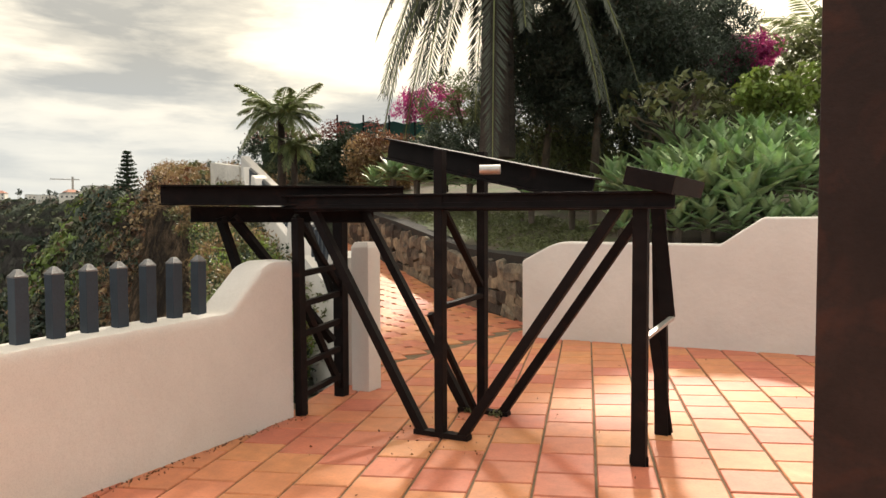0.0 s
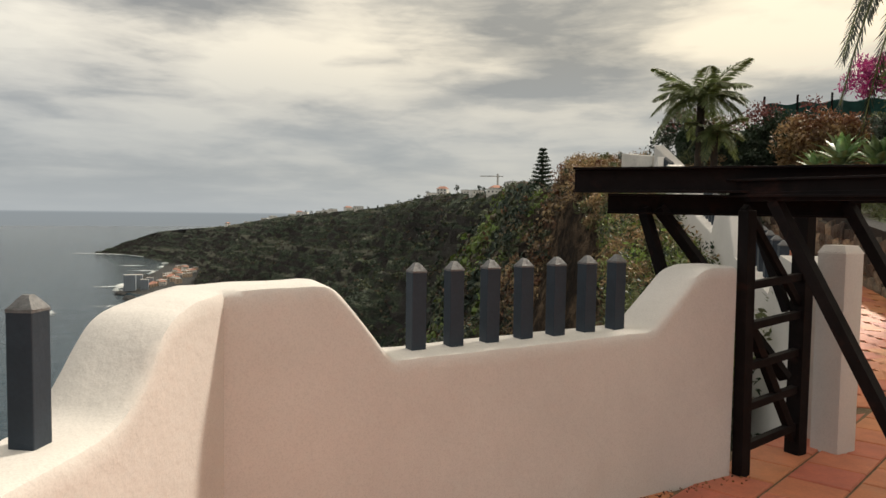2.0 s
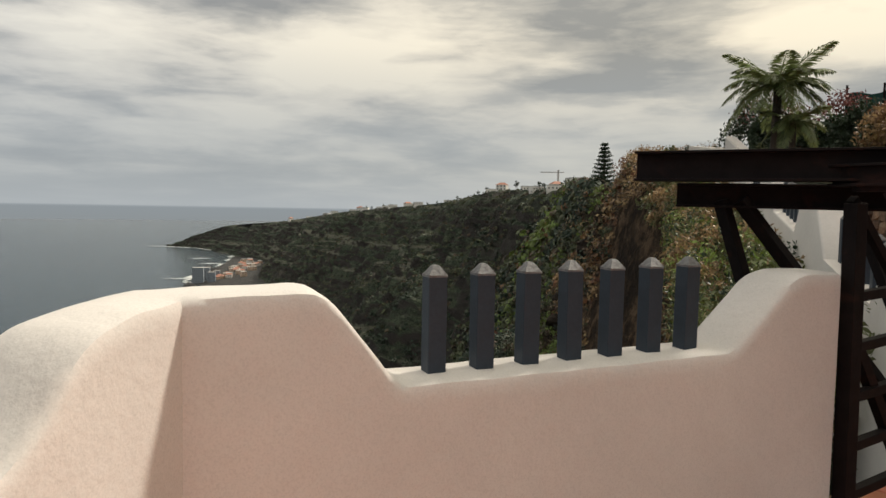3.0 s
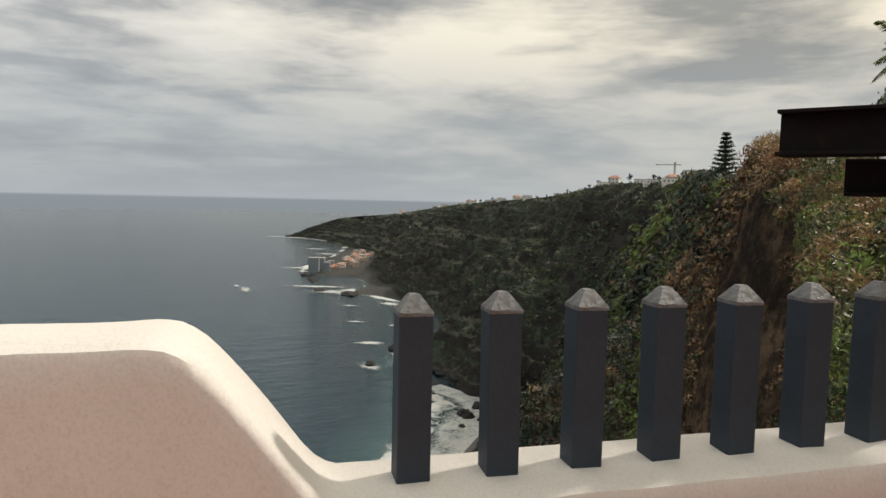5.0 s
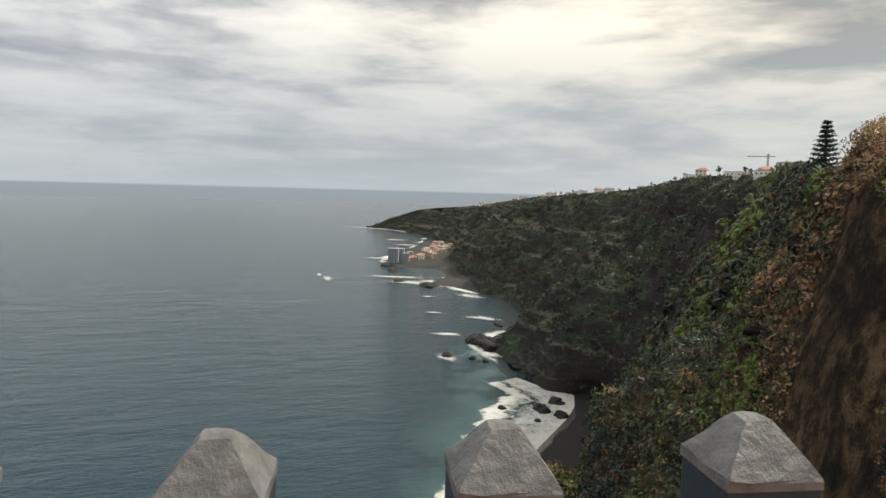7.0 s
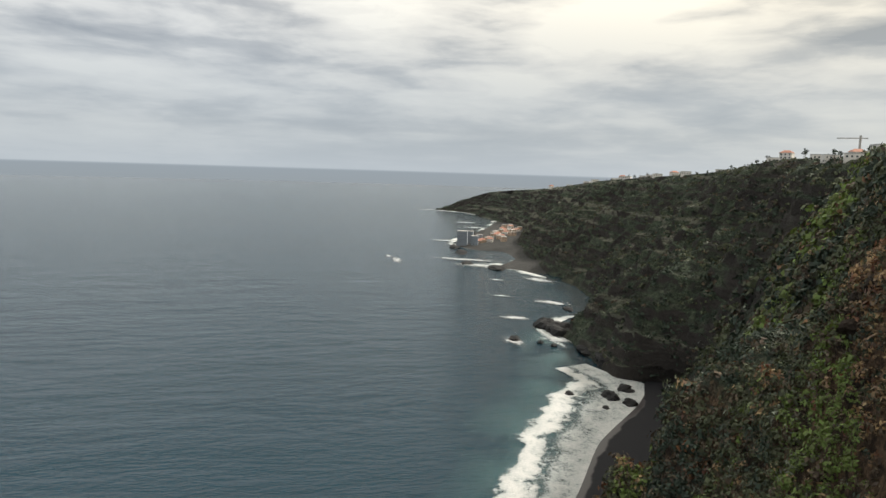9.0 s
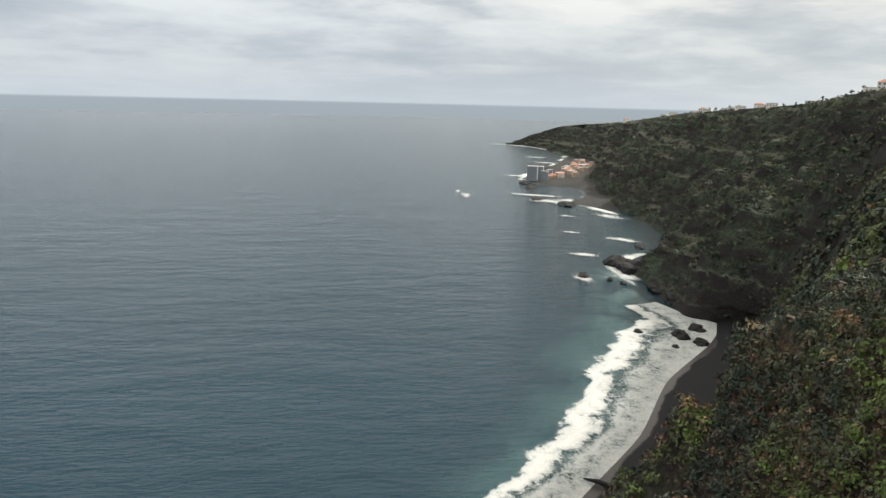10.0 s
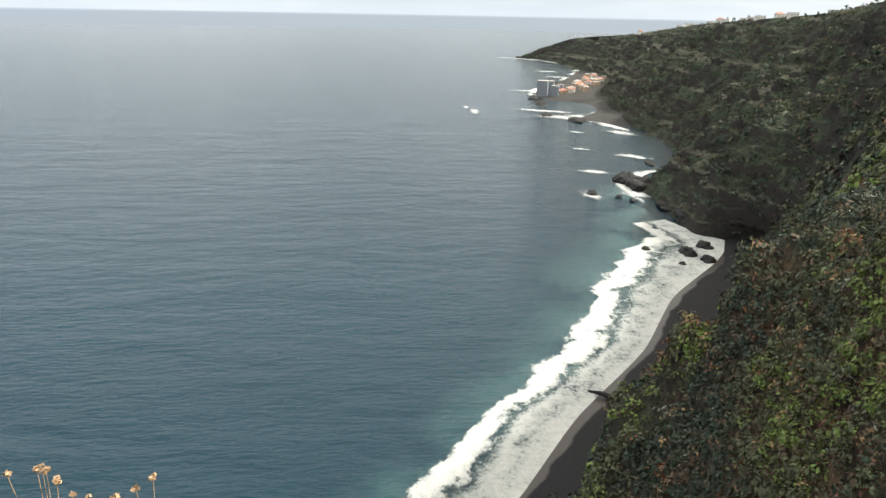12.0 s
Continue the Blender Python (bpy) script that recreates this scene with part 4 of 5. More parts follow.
def palm(name, base, height, trunk_r, fronds, length, leaf_len, label, lean=(0, 0), droop=(0.5, 1.1), leaflets=34, width=0.03, trunks=((0, 0),), rise=(0.3, 0.9), leaf="palm"):
    e = empty(name, base)
    for ox, oy in trunks:
        bm = bmesh.new()
        n = 16
        pts = [(ox + lean[0] * (i / n) ** 2, oy + lean[1] * (i / n) ** 2, height * i / n) for i in range(n + 1)]
        tube(bm, pts, [trunk_r * (1.15 - 0.3 * i / n) * (1.0 + 0.06 * (i % 2)) for i in range(n + 1)], 10)
        part("trunk", bm, M["palm_bark"], e, smooth=False)
        for k in range(fronds // len(trunks)):
            yaw = 2 * math.pi * (k * 0.618 + RNG.uniform(0, 0.1))
            tier = k / max(1, fronds // len(trunks) - 1)
            mid, quads = frond(length * RNG.uniform(0.85, 1.1), length * (rise[1] + (rise[0] - rise[1]) * tier), droop[0] + (droop[1] - droop[0]) * tier, leaflets, leaf_len, width)
            m = np.array(pose(ox + lean[0], oy + lean[1], height - 0.1, 0, 0, math.degrees(yaw)))
            q = quads @ m[:3, :3].T + m[:3, 3]
            fr = fast_mesh("frond", q, 4, M[leaf], e)
            bm = bmesh.new()
            tube(bm, [tuple(p @ m[:3, :3].T + m[:3, 3]) for p in mid], [0.02 * length / 2 * (1 - 0.8 * i / 13) + 0.004 for i in range(14)], 4)
            rib = part("midrib", bm, M["palm"], fr)
    return tagged(e, label, "palm tree")


def from_eye(az, el, dist):
    """A place seen from the start of the walk at a bearing (degrees left of +y), height angle and distance."""
    a = radians(az)
    return Vector((1.94 - dist * math.sin(a), 0.5 + dist * math.cos(a), 1.52 + dist * math.tan(radians(el))))


b = from_eye(43.0, 2.4, 18.5)
palm("small_palm", b, 2.05, 0.095, 24, 1.25, 0.34, "small feather palm with arching fronds before the hedge", leaflets=52, width=0.035, droop=(0.55, 1.25), rise=(0.1, 1.0), leaf="palm_mid")
palm("small_palm", b + Vector((0.26, 0.2, 0)), 1.25, 0.075, 12, 0.8, 0.26, "low feather palm beside the taller palm stem", leaflets=40, width=0.035, droop=(0.6, 1.3), rise=(0.1, 0.8), leaf="palm_mid")
b = from_eye(25.3, 5.0, 13.5)
palm("date_palm", b, 4.3, 0.31, 48, 3.1, 0.46, "tall date palm with long hanging feathery fronds", leaflets=120, width=0.04, droop=(0.5, 2.1), rise=(0.15, 0.9), leaf="palm_dark")
for az, el, dist, h, L in ((5.8, 6.0, 22, 2.6, 1.9), (1.0, 6.0, 21, 2.8, 1.7)):
    palm("palm", from_eye(az, el, dist), h, 0.16, 20, L, 0.45, "feather palm with yellowing lower fronds behind bougainvillea", leaflets=28, width=0.05, droop=(0.3, 1.0), rise=(0.1, 0.7))


def tree(name, base, height, crown_r, clumps, per, clump_r, leaf, mat, label, limbs=5, trunk_r=0.12, category="tree", aspect=0.35):
    e = empty(name, base)
    bm = bmesh.new()
    top = Vector((RNG.uniform(-0.2, 0.2), RNG.uniform(-0.2, 0.2), height * 0.45))
    tube(bm, [(0, 0, -0.3), tuple(top * 0.5 + Vector((0.06, 0, 0))), tuple(top)], [trunk_r * 1.2, trunk_r * 0.9, trunk_r * 0.7], 8)
    c = Vector((0, 0, height - crown_r[2] * 0.9))
    for k in range(limbs):
        a = 2 * math.pi * k / limbs + RNG.uniform(-0.4, 0.4)
        endp = c + Vector((math.cos(a) * crown_r[0] * 0.7, math.sin(a) * crown_r[1] * 0.7, RNG.uniform(-0.2, 0.6) * crown_r[2]))
        midp = top.lerp(endp, 0.5) + Vector((0, 0, 0.15))
        tube(bm, [tuple(top * 0.95), tuple(midp), tuple(endp)], [trunk_r * 0.55, trunk_r * 0.35, trunk_r * 0.12], 6)
    part("trunk", bm, M["bark"], e, smooth=True)
    fast_mesh("crown", leaf_quads(crown_points(tuple(c), crown_r, clumps, per, clump_r), leaf, aspect), 4, M[mat], e)
    return tagged(e, label, category)


for az, dist, h, r in ((21.5, 15.0, 4.0, (1.3, 1.2, 1.9)), (17.5, 14.5, 4.2, (1.5, 1.3, 1.9)), (13.5, 15.0, 4.3, (1.5, 1.3, 1.9)), (10.5, 17.0, 4.2, (1.4, 1.3, 1.7)), (19.0, 20.0, 5.4, (2.4, 1.6, 2.4)), (13.0, 21.0, 5.2, (2.4, 1.6, 2.4))):
    tree("dark_tree", from_eye(az, 4.3, dist), h, r, 150, 135, 0.42, 0.13, "leaf_tree", "dense dark-leaved garden tree with slender grey trunks", 8, 0.08, "tree", 0.22)
tree("bougainvillea", from_eye(6.6, 4.5, 18.0), 2.9, (1.0, 0.9, 0.55), 60, 70, 0.28, 0.12, "leaf_pink", "magenta flowering bougainvillea over dark foliage", 5, 0.08, "shrub")
tree("shrub", from_eye(6.8, 4.0, 18.2), 2.5, (1.0, 0.9, 0.9), 60, 70, 0.3, 0.13, "leaf_dark", "dark shrub below magenta bougainvillea", 5, 0.06, "shrub")
tree("bougainvillea", from_eye(31.0, 5.0, 20.0), 2.2, (1.2, 0.8, 0.7), 60, 60, 0.28, 0.11, "leaf_pink", "pink bougainvillea beside the hanging palm fronds", 5, 0.06, "shrub")
tree("shrub", from_eye(28.0, 4.0, 18.5), 2.6, (1.4, 0.9, 1.0), 60, 70, 0.35, 0.12, "leaf_olive", "olive green shrub beside the palm trunk", 5, 0.06, "shrub")
tree("shrub", from_eye(3.6, 5.5, 12.5), 1.3, (0.65, 0.6, 0.6), 40, 60, 0.22, 0.13, "leaf_bright", "fresh yellow-green broad-leaved shrub", 5, 0.04, "shrub", 0.5)
tree("shrub", from_eye(0.5, 5.5, 14.0), 2.4, (0.9, 0.8, 1.1), 50, 60, 0.3, 0.13, "leaf_olive", "olive green shrub at the garden edge", 5, 0.05, "shrub", 0.5)


for az, dist, h, mat in ((22.0, 15.5, 1.5, "leaf_olive"), (19.6, 16.5, 1.7, "leaf_tree"), (17.2, 16.0, 1.4, "leaf_olive"), (14.6, 16.5, 1.8, "leaf_tree"), (12.0, 16.0, 1.6, "leaf_tree"), (9.4, 15.0, 1.7, "leaf_olive"), (29.5, 17.5, 1.5, "leaf_tree"), (26.8, 17.0, 1.4, "leaf_tree")):
    tree("shrub", from_eye(az, 3.2, dist), h, (1.1, 0.8, 0.75), 46, 60, 0.3, 0.12, mat, "low dense garden shrub under the trees", 4, 0.04, "shrub", 0.3)


def hedge(name, az0, az1, el0, el1, dist, mat, top_mat, label):
    e = empty(name, from_eye((az0 + az1) / 2, el0, dist))
    a, bb = from_eye(az0, el0, dist), from_eye(az1, el0, dist)
    h = from_eye(az0, el1, dist).z - a.z
    inner, crown = [], []
    for _ in range(280):
        f, z = RNG.random(), RNG.random()
        p = a.lerp(bb, f) + Vector((RNG.normal(0, 0.35), RNG.normal(0, 0.35), h * z * (0.85 + 0.2 * math.sin(f * 9))))
        (crown if z > 0.88 else inner).append(clump_points(tuple(p), (0.34, 0.34, 0.28), 90, 0.3))
    org = np.array(e.location)
    bm = bmesh.new()
    bmesh.ops.create_cube(bm, size=1.0)
    bmesh.ops.subdivide_edges(bm, edges=bm.edges[:], cuts=5, use_grid_fill=True)
    ang = math.atan2(bb.y - a.y, bb.x - a.x)
    for v in bm.verts:
        v.co = Vector((v.co.x * (bb - a).length * 0.96, v.co.y * 0.7, (v.co.z + 0.5) * h * 0.86 - 0.3))
        v.co += noise.noise_vector(v.co * 1.6) * 0.22
    bmesh.ops.transform(bm, matrix=Matrix.Translation((a + bb) / 2 - e.location) @ Matrix.Rotation(ang, 4, "Z"), verts=bm.verts[:])
    part("core", bm, M[mat], e)
    fast_mesh("leaves", leaf_quads(np.concatenate(inner) - org, 0.12), 4, M[mat], e)
    fast_mesh("top_leaves", leaf_quads(np.concatenate(crown) - org, 0.10), 4, M[top_mat], e)
    return tagged(e, label, "hedge")


hedge("hedge", 44.6, 36.8, 1.8, 7.4, 23.0, "leaf_dark", "leaf_red", "dark clipped hedge with a reddish flowering top")
hedge("dry_hedge", 36.4, 33.6, 2.5, 6.6, 22.0, "leaf_dry", "leaf_rust", "dry straw-coloured hedge bush beside the dark hedge")


def agave_leaf():
    bm = bmesh.new()
    rows = []
    n = 8
    for i in range(n + 1):
        s = i / n
        w = 0.058 * math.sin(math.pi * min(1.0, 0.16 + 0.84 * s) ** 0.9) * (1.25 if s > 0.25 else 1.0) if i < n else 0.001
        w = max(w, 0.02 * (1 - s))
        x = 0.45 * s
        z = 0.14 * s - 0.16 * s * s
        rows.append([bm.verts.new((x, -w, z + 0.018 * (1 - s))), bm.verts.new((x, 0, z - 0.004)), bm.verts.new((x, w, z + 0.018 * (1 - s))), bm.verts.new((x, 0, z - 0.02 * (1 - s)))])
    for a, b2 in zip(rows, rows[1:]):
        for k in range(4):
            bm.faces.new((a[k], b2[k], b2[(k + 1) % 4], a[(k + 1) % 4]))
    bmesh.ops.recalc_face_normals(bm, faces=bm.faces)
    me = bpy.data.meshes.new("leaf")
    bm.to_mesh(me)
    bm.free()
    me.materials.append(M["agave"])
    me.shade_smooth()
    return me


LEAF = agave_leaf()


def agave(loc, size, leaves=26, mat=None):
    e = empty("agave", loc)
    for k in range(leaves):
        s = k / (leaves - 1)
        ob = new("leaf", LEAF)
        ob.parent = e
        ob.matrix_local = pose(0, 0, 0.10 * size * (1 - s), 0, -(78 - 82 * s + RNG.uniform(-6, 6)), k * 137.5 + RNG.uniform(-8, 8)) @ Matrix.Diagonal((size * (0.75 + 0.35 * math.sin(math.pi * s)), size, size, 1))
    bm = bmesh.new()
    tube(bm, [(0, 0, -0.3 * size), (0, 0, 0.05 * size)], [0.05 * size, 0.06 * size], 8)
    part("stem", bm, M["bark"], e)
    return tagged(e, "pale green soft-leaved agave rosette in the garden bed", "agave", "agaves in the garden bed")


for az, el, dist, size in ((14.0, 1.3, 9.3, 1.0), (11.2, 0.9, 9.0, 1.15), (8.7, 1.2, 9.2, 1.3), (6.6, 1.8, 9.5, 1.3), (4.4, 2.2, 9.4, 1.25), (2.4, 2.6, 9.6, 1.1), (9.8, 3.0, 10.4, 1.3), (7.2, 3.3, 10.3, 1.35), (4.6, 3.8, 10.4, 1.3),
                           (12.6, 3.0, 10.8, 1.2), (1.6, 3.8, 10.6, 1.2), (8.4, 4.6, 11.4, 1.3), (5.6, 4.8, 11.6, 1.35), (11.0, 4.9, 12.0, 1.3), (2.8, 4.9, 11.8, 1.2), (15.6, 2.4, 10.8, 1.1), (17.5, 1.3, 11.5, 1.0), (19.2, 1.0, 12.0, 0.9),
                           (34.0, 3.6, 17.0, 1.3), (32.0, 3.5, 16.5, 1.2), (29.8, 3.3, 16.0, 1.2), (27.6, 3.2, 15.5, 1.1), (35.4, 3.0, 18.0, 1.1), (22.5, 1.6, 13.0, 1.0), (0.3, 3.0, 10.0, 1.1), (6.0, 0.8, 9.0, 1.1), (10.4, 2.2, 9.6, 1.2)):
    agave(from_eye(az, el - 0.4, dist), size * 1.2, 30)
for az in (15.2, 13.2, 11.0, 8.8, 6.6, 4.4, 2.2, 0.2):
    agave(from_eye(az, -1.0, 8.9), 1.05, 22)


hedge("back_hedge", 33.0, 22.0, 3.5, 6.4, 25.0, "leaf_dark", "leaf_olive", "dark shrubbery at the back of the garden")
hedge("back_hedge", 22.5, 9.0, 3.0, 6.4, 24.0, "leaf_dark", "leaf_dark", "dense dark shrubbery behind the trees")
hedge("back_hedge", 10.0, -3.0, 3.5, 7.0, 25.0, "leaf_dark", "leaf_olive", "green shrubbery at the garden boundary")


def netting_fence():
    a, b2 = from_eye(38.5, 4.5, 27.0), from_eye(30.0, 4.5, 27.0)
    e = empty("netting_fence", a)
    d = b2 - a
    bm = bmesh.new()
    n = 24
    lo = [bm.verts.new((d.x * i / n, d.y * i / n, 0)) for i in range(n + 1)]
    hi = [bm.verts.new((d.x * i / n, d.y * i / n, 1.62 + 0.05 * math.sin(i * 1.1))) for i in range(n + 1)]
    for i in range(n):
        bm.faces.new((lo[i], lo[i + 1], hi[i + 1], hi[i]))
    bmesh.ops.solidify(bm, geom=bm.faces[:], thickness=0.02)
    part("netting", bm, M["fence"], e)
    for i in range(0, n + 1, 6):
        p = d * (i / n)
        part("fence_post", bar((p.x, p.y, 0), (p.x, p.y, 1.9), 0.05, 0.05), M["steel"], e)
    return tagged(e, "dark green netting fence above the hedge", "fence")


netting_fence()


def frangipani():
    e = empty("frangipani", from_eye(13.0, 4.0, 12.2))
    tips = []

    def grow(p, d, r, depth):
        q = p + d * RNG.uniform(0.28, 0.5)
        bm = bmesh.new()
        tube(bm, [tuple(p), tuple(p.lerp(q, 0.5) + Vector((0, 0, 0.02))), tuple(q)], [r, r * 0.85, r * 0.75], 6)
        part("branch", bm, M["bark"], e)
        if depth == 0:
            tips.append(tuple(q))
            return
        for k in range(2 if RNG.random() < 0.75 else 3):
            nd = (d + Vector(RNG.normal(0, 0.55, 3))).normalized()
            nd.z = abs(nd.z) * 0.6 + 0.15
            grow(q, nd.normalized(), r * 0.75, depth - 1)

    for k in range(3):
        grow(Vector((0, 0, 0)), Vector((RNG.normal(0, 0.6), RNG.normal(0, 0.3), 0.8)).normalized(), 0.04, 3)
    fast_mesh("leaves", leaf_quads(np.concatenate([clump_points(t, (0.14, 0.14, 0.1), 9, 0.4) for t in tips]), 0.2, 0.35), 4, M["leaf_olive"], e)
    return tagged(e, "sparse frangipani tree with bare forked grey branches", "tree")


frangipani()

from mathutils.bvhtree import BVHTree


# ---- white wall along the path, with pickets ----
WYAW = 50.5
prof = []
for k in range(4):
    s0 = 2.65 * k
    zr = lambda s: 1.17 + 0.152 * s
    prof += [(s0, zr(s0)), (s0 + 0.42, zr(s0 + 0.3)), (s0 + 0.72, zr(s0 + 0.72) - 0.38), (s0 + 2.05, zr(s0 + 2.05) - 0.38), (s0 + 2.35, zr(s0 + 2.3))]
prof += [(10.7, 2.62), (10.9, 2.62)]
parapet("wall_path", (-1.78, 5.58), WYAW, prof, 0.26, "white plastered wall stepping up along the garden path", M["plaster"], 0.025, (-0.5, 1.9))
wd = Vector((-math.sin(radians(WYAW)), math.cos(radians(WYAW)), 0))
wn = Vector((-wd.y, wd.x, 0))
for k in range(4):
    for i in range(6):
        s = 2.65 * k + 0.84 + 0.22 * i
        p = Vector((-1.78, 5.58, 0)) + wd * s + wn * 0.13
        copy_thing(proto, pose(p.x, p.y, 1.17 + 0.152 * s - 0.385, 0, 0, WYAW))



def slanting_wall(name, p, q, drop, thick, mat, label):
    """An upright wall from p to q, whose top edge runs straight between them."""
    d = (q - p)
    side = Vector((-d.y, d.x, 0)).normalized() * thick
    bm = bmesh.new()
    ring = [(p, 0), (q, 0), (q, drop), (p, drop)]
    a = [bm.verts.new(v - Vector((0, 0, z))) for v, z in ring]
    b2 = [bm.verts.new(v + side - Vector((0, 0, z))) for v, z in ring]
    bm.faces.new(a)
    bm.faces.new(b2[::-1])
    for i in range(4):
        bm.faces.new((a[i], b2[i], b2[(i + 1) % 4], a[(i + 1) % 4]))
    bmesh.ops.recalc_face_normals(bm, faces=bm.faces)
    bmesh.ops.bevel(bm, geom=bm.edges[:], offset=0.02, segments=2, affect="EDGES")
    return tagged(part(name, bm, mat), label, "wall", kind="structure")


head = from_eye(46.2, 5.1, 17.6)
slanting_wall("wall_gable", head, from_eye(43.4, 2.2, 16.0), 1.6, 0.24, M["plaster"], "white plastered wall slanting down along the path")
slanting_wall("wall_bend", from_eye(48.5, 4.5, 19.5), head + Vector((-0.1, 0.06, -0.25)), 1.5, 0.2, M["old_plaster"], "weathered grey wall at the bend of the path")

# ---- araucaria ----
def araucaria(loc, h):
    e = empty("araucaria", loc)
    bm = bmesh.new()
    tube(bm, [(0, 0, -1), (0, 0, h * 0.5), (0, 0, h)], [0.22, 0.14, 0.02], 8)
    part("trunk", bm, M["bark"], e)
    pts, sizes = [], []
    tiers = 11
    for k in range(tiers):
        z = h * (0.12 + 0.86 * k / (tiers - 1))
        r = h * 0.30 * (1 - k / tiers) ** 0.9 + 0.03
        for a in range(7):
            an = 2 * math.pi * (a / 7 + 0.07 * k)
            for s in np.linspace(0.15, 1.0, 14):
                for _ in range(4):
                    pts.append((math.cos(an) * r * s + RNG.normal(0, 0.10), math.sin(an) * r * s + RNG.normal(0, 0.10), z + 0.18 * r * s * s + RNG.normal(0, 0.05)))
    fast_mesh("needles", leaf_quads(np.array(pts), 0.24, 0.3), 4, M["leaf_dark"], e)
    return tagged(e, "dark symmetrical araucaria tree on the cliff top", "tree")


araucaria(Vector((-2, 3, 1.5)) + Vector((-math.sin(radians(54.2)), math.cos(radians(54.2)), 0)) * 62 + Vector((0, 0, 1.7)), 4.3)


# ---- cacti on the ridge ----
def cactus(loc, h):
    e = empty("cactus", loc)
    for k in range(int(RNG.integers(2, 5))):
        bm = bmesh.new()
        hh = h * RNG.uniform(0.5, 1.0)
        ox, oy = RNG.normal(0, 0.14, 2)
        tube(bm, [(ox, oy, -0.3), (ox, oy, hh * 0.6), (ox * 1.2, oy * 1.2, hh * 0.95), (ox * 1.2, oy * 1.2, hh)], [0.035, 0.045, 0.04, 0.012], 8)
        part("column", bm, M["leaf_olive"], e)
    return tagged(e, "clump of upright columnar cacti on the brown ridge", "cactus", "cacti on the ridge")


def ridge_brush():
    pts = {"leaf_dry": [], "leaf_rust": [], "leaf_olive": [], "leaf_dark": []}
    ts = np.linspace(5.4, 8.6, 60)
    R = resample(RIM, ts)
    for _ in range(900):
        p = R[RNG.integers(0, 60)]
        d = RNG.uniform(0, 1) ** 1.5 * 4.5
        q = p + np.array((0.35 * d, d, 0.05 * d + 0.02)) + RNG.normal(0, 0.15, 3)
        # stay outside the path wall
        if (Vector((q[0], q[1], 0)) - Vector((-1.78, 5.58, 0))).dot(wn) < 0.6 and q[0] > -12.5:
            continue
        k = RNG.choice(list(pts), p=[0.55, 0.15, 0.20, 0.10])
        r = RNG.uniform(0.12, 0.34)
        pts[k].append(clump_points(q, (r, r, r * 0.8), 110, 0.3))
    for k, v in pts.items():
        tagged(fast_mesh("brush", leaf_quads(np.concatenate(v), 0.085, 0.3), 4, M[k]), "dry brush covering the brown ridge", "brush", kind="stuff")
    for _ in range(12):
        p = R[RNG.integers(12, 58)]
        cactus(tuple(p + np.array((0.3, 0.9, 0.2)) + RNG.normal(0, 0.4, 3) * (1, 1, 0)), RNG.uniform(0.25, 0.5))


ridge_brush()


def wall_brush():
    pts = {"leaf_dry": [], "leaf_olive": [], "leaf_dark": [], "leaf_bright": []}
    for _ in range(850):
        s = RNG.uniform(0.6, 12.5)
        o = RNG.uniform(0.34, 1.3)
        top = 1.17 + 0.152 * s - 0.75
        z = RNG.uniform(-0.7, 0.5) + top - 0.55 * o
        q = Vector((-1.78, 5.58, 0)) + wd * s + wn * o
        k = RNG.choice(list(pts), p=[0.42, 0.30, 0.16, 0.12]) if s > 3 else RNG.choice(list(pts), p=[0.1, 0.4, 0.25, 0.25])
        r = RNG.uniform(0.14, 0.32)
        pts[k].append(clump_points((q.x, q.y, z), (r, r, r * 0.9), 90, 0.2))
    for k, v in pts.items():
        tagged(fast_mesh("brush", leaf_quads(np.concatenate(v), 0.07, 0.35), 4, M[k]), "bushes crowding the outer side of the path wall", "brush", kind="stuff")


wall_brush()

# ---- far houses ----
M["house_white"] = material("white_render", (0.72, 0.68, 0.62), 0.9, 0.3, 0.1, 3, 0.0)
M["house_ochre"] = material("ochre_render", (0.50, 0.38, 0.28), 0.9, 0.3, 0.1, 3, 0.0)
# render of the towers, with their blue-grey shade put into the colour
M["tower"] = material("shade_toned_render", (0.24, 0.27, 0.30), 0.9, 0.3, 0.1, 3, 0.0)
M["roof_red"] = material("red_clay_roof", (0.34, 0.17, 0.12), 0.85, 0.5, 0.2, 4, 0.0)
M["roof_flat"] = material("flat_grey_roof", (0.45, 0.43, 0.40), 0.85, 0.5, 0.2, 4, 0.0)
M["pane"] = material("dark_window_pane", (0.03, 0.04, 0.05), 0.15, 0.5, 0.2, 4, 0.0)


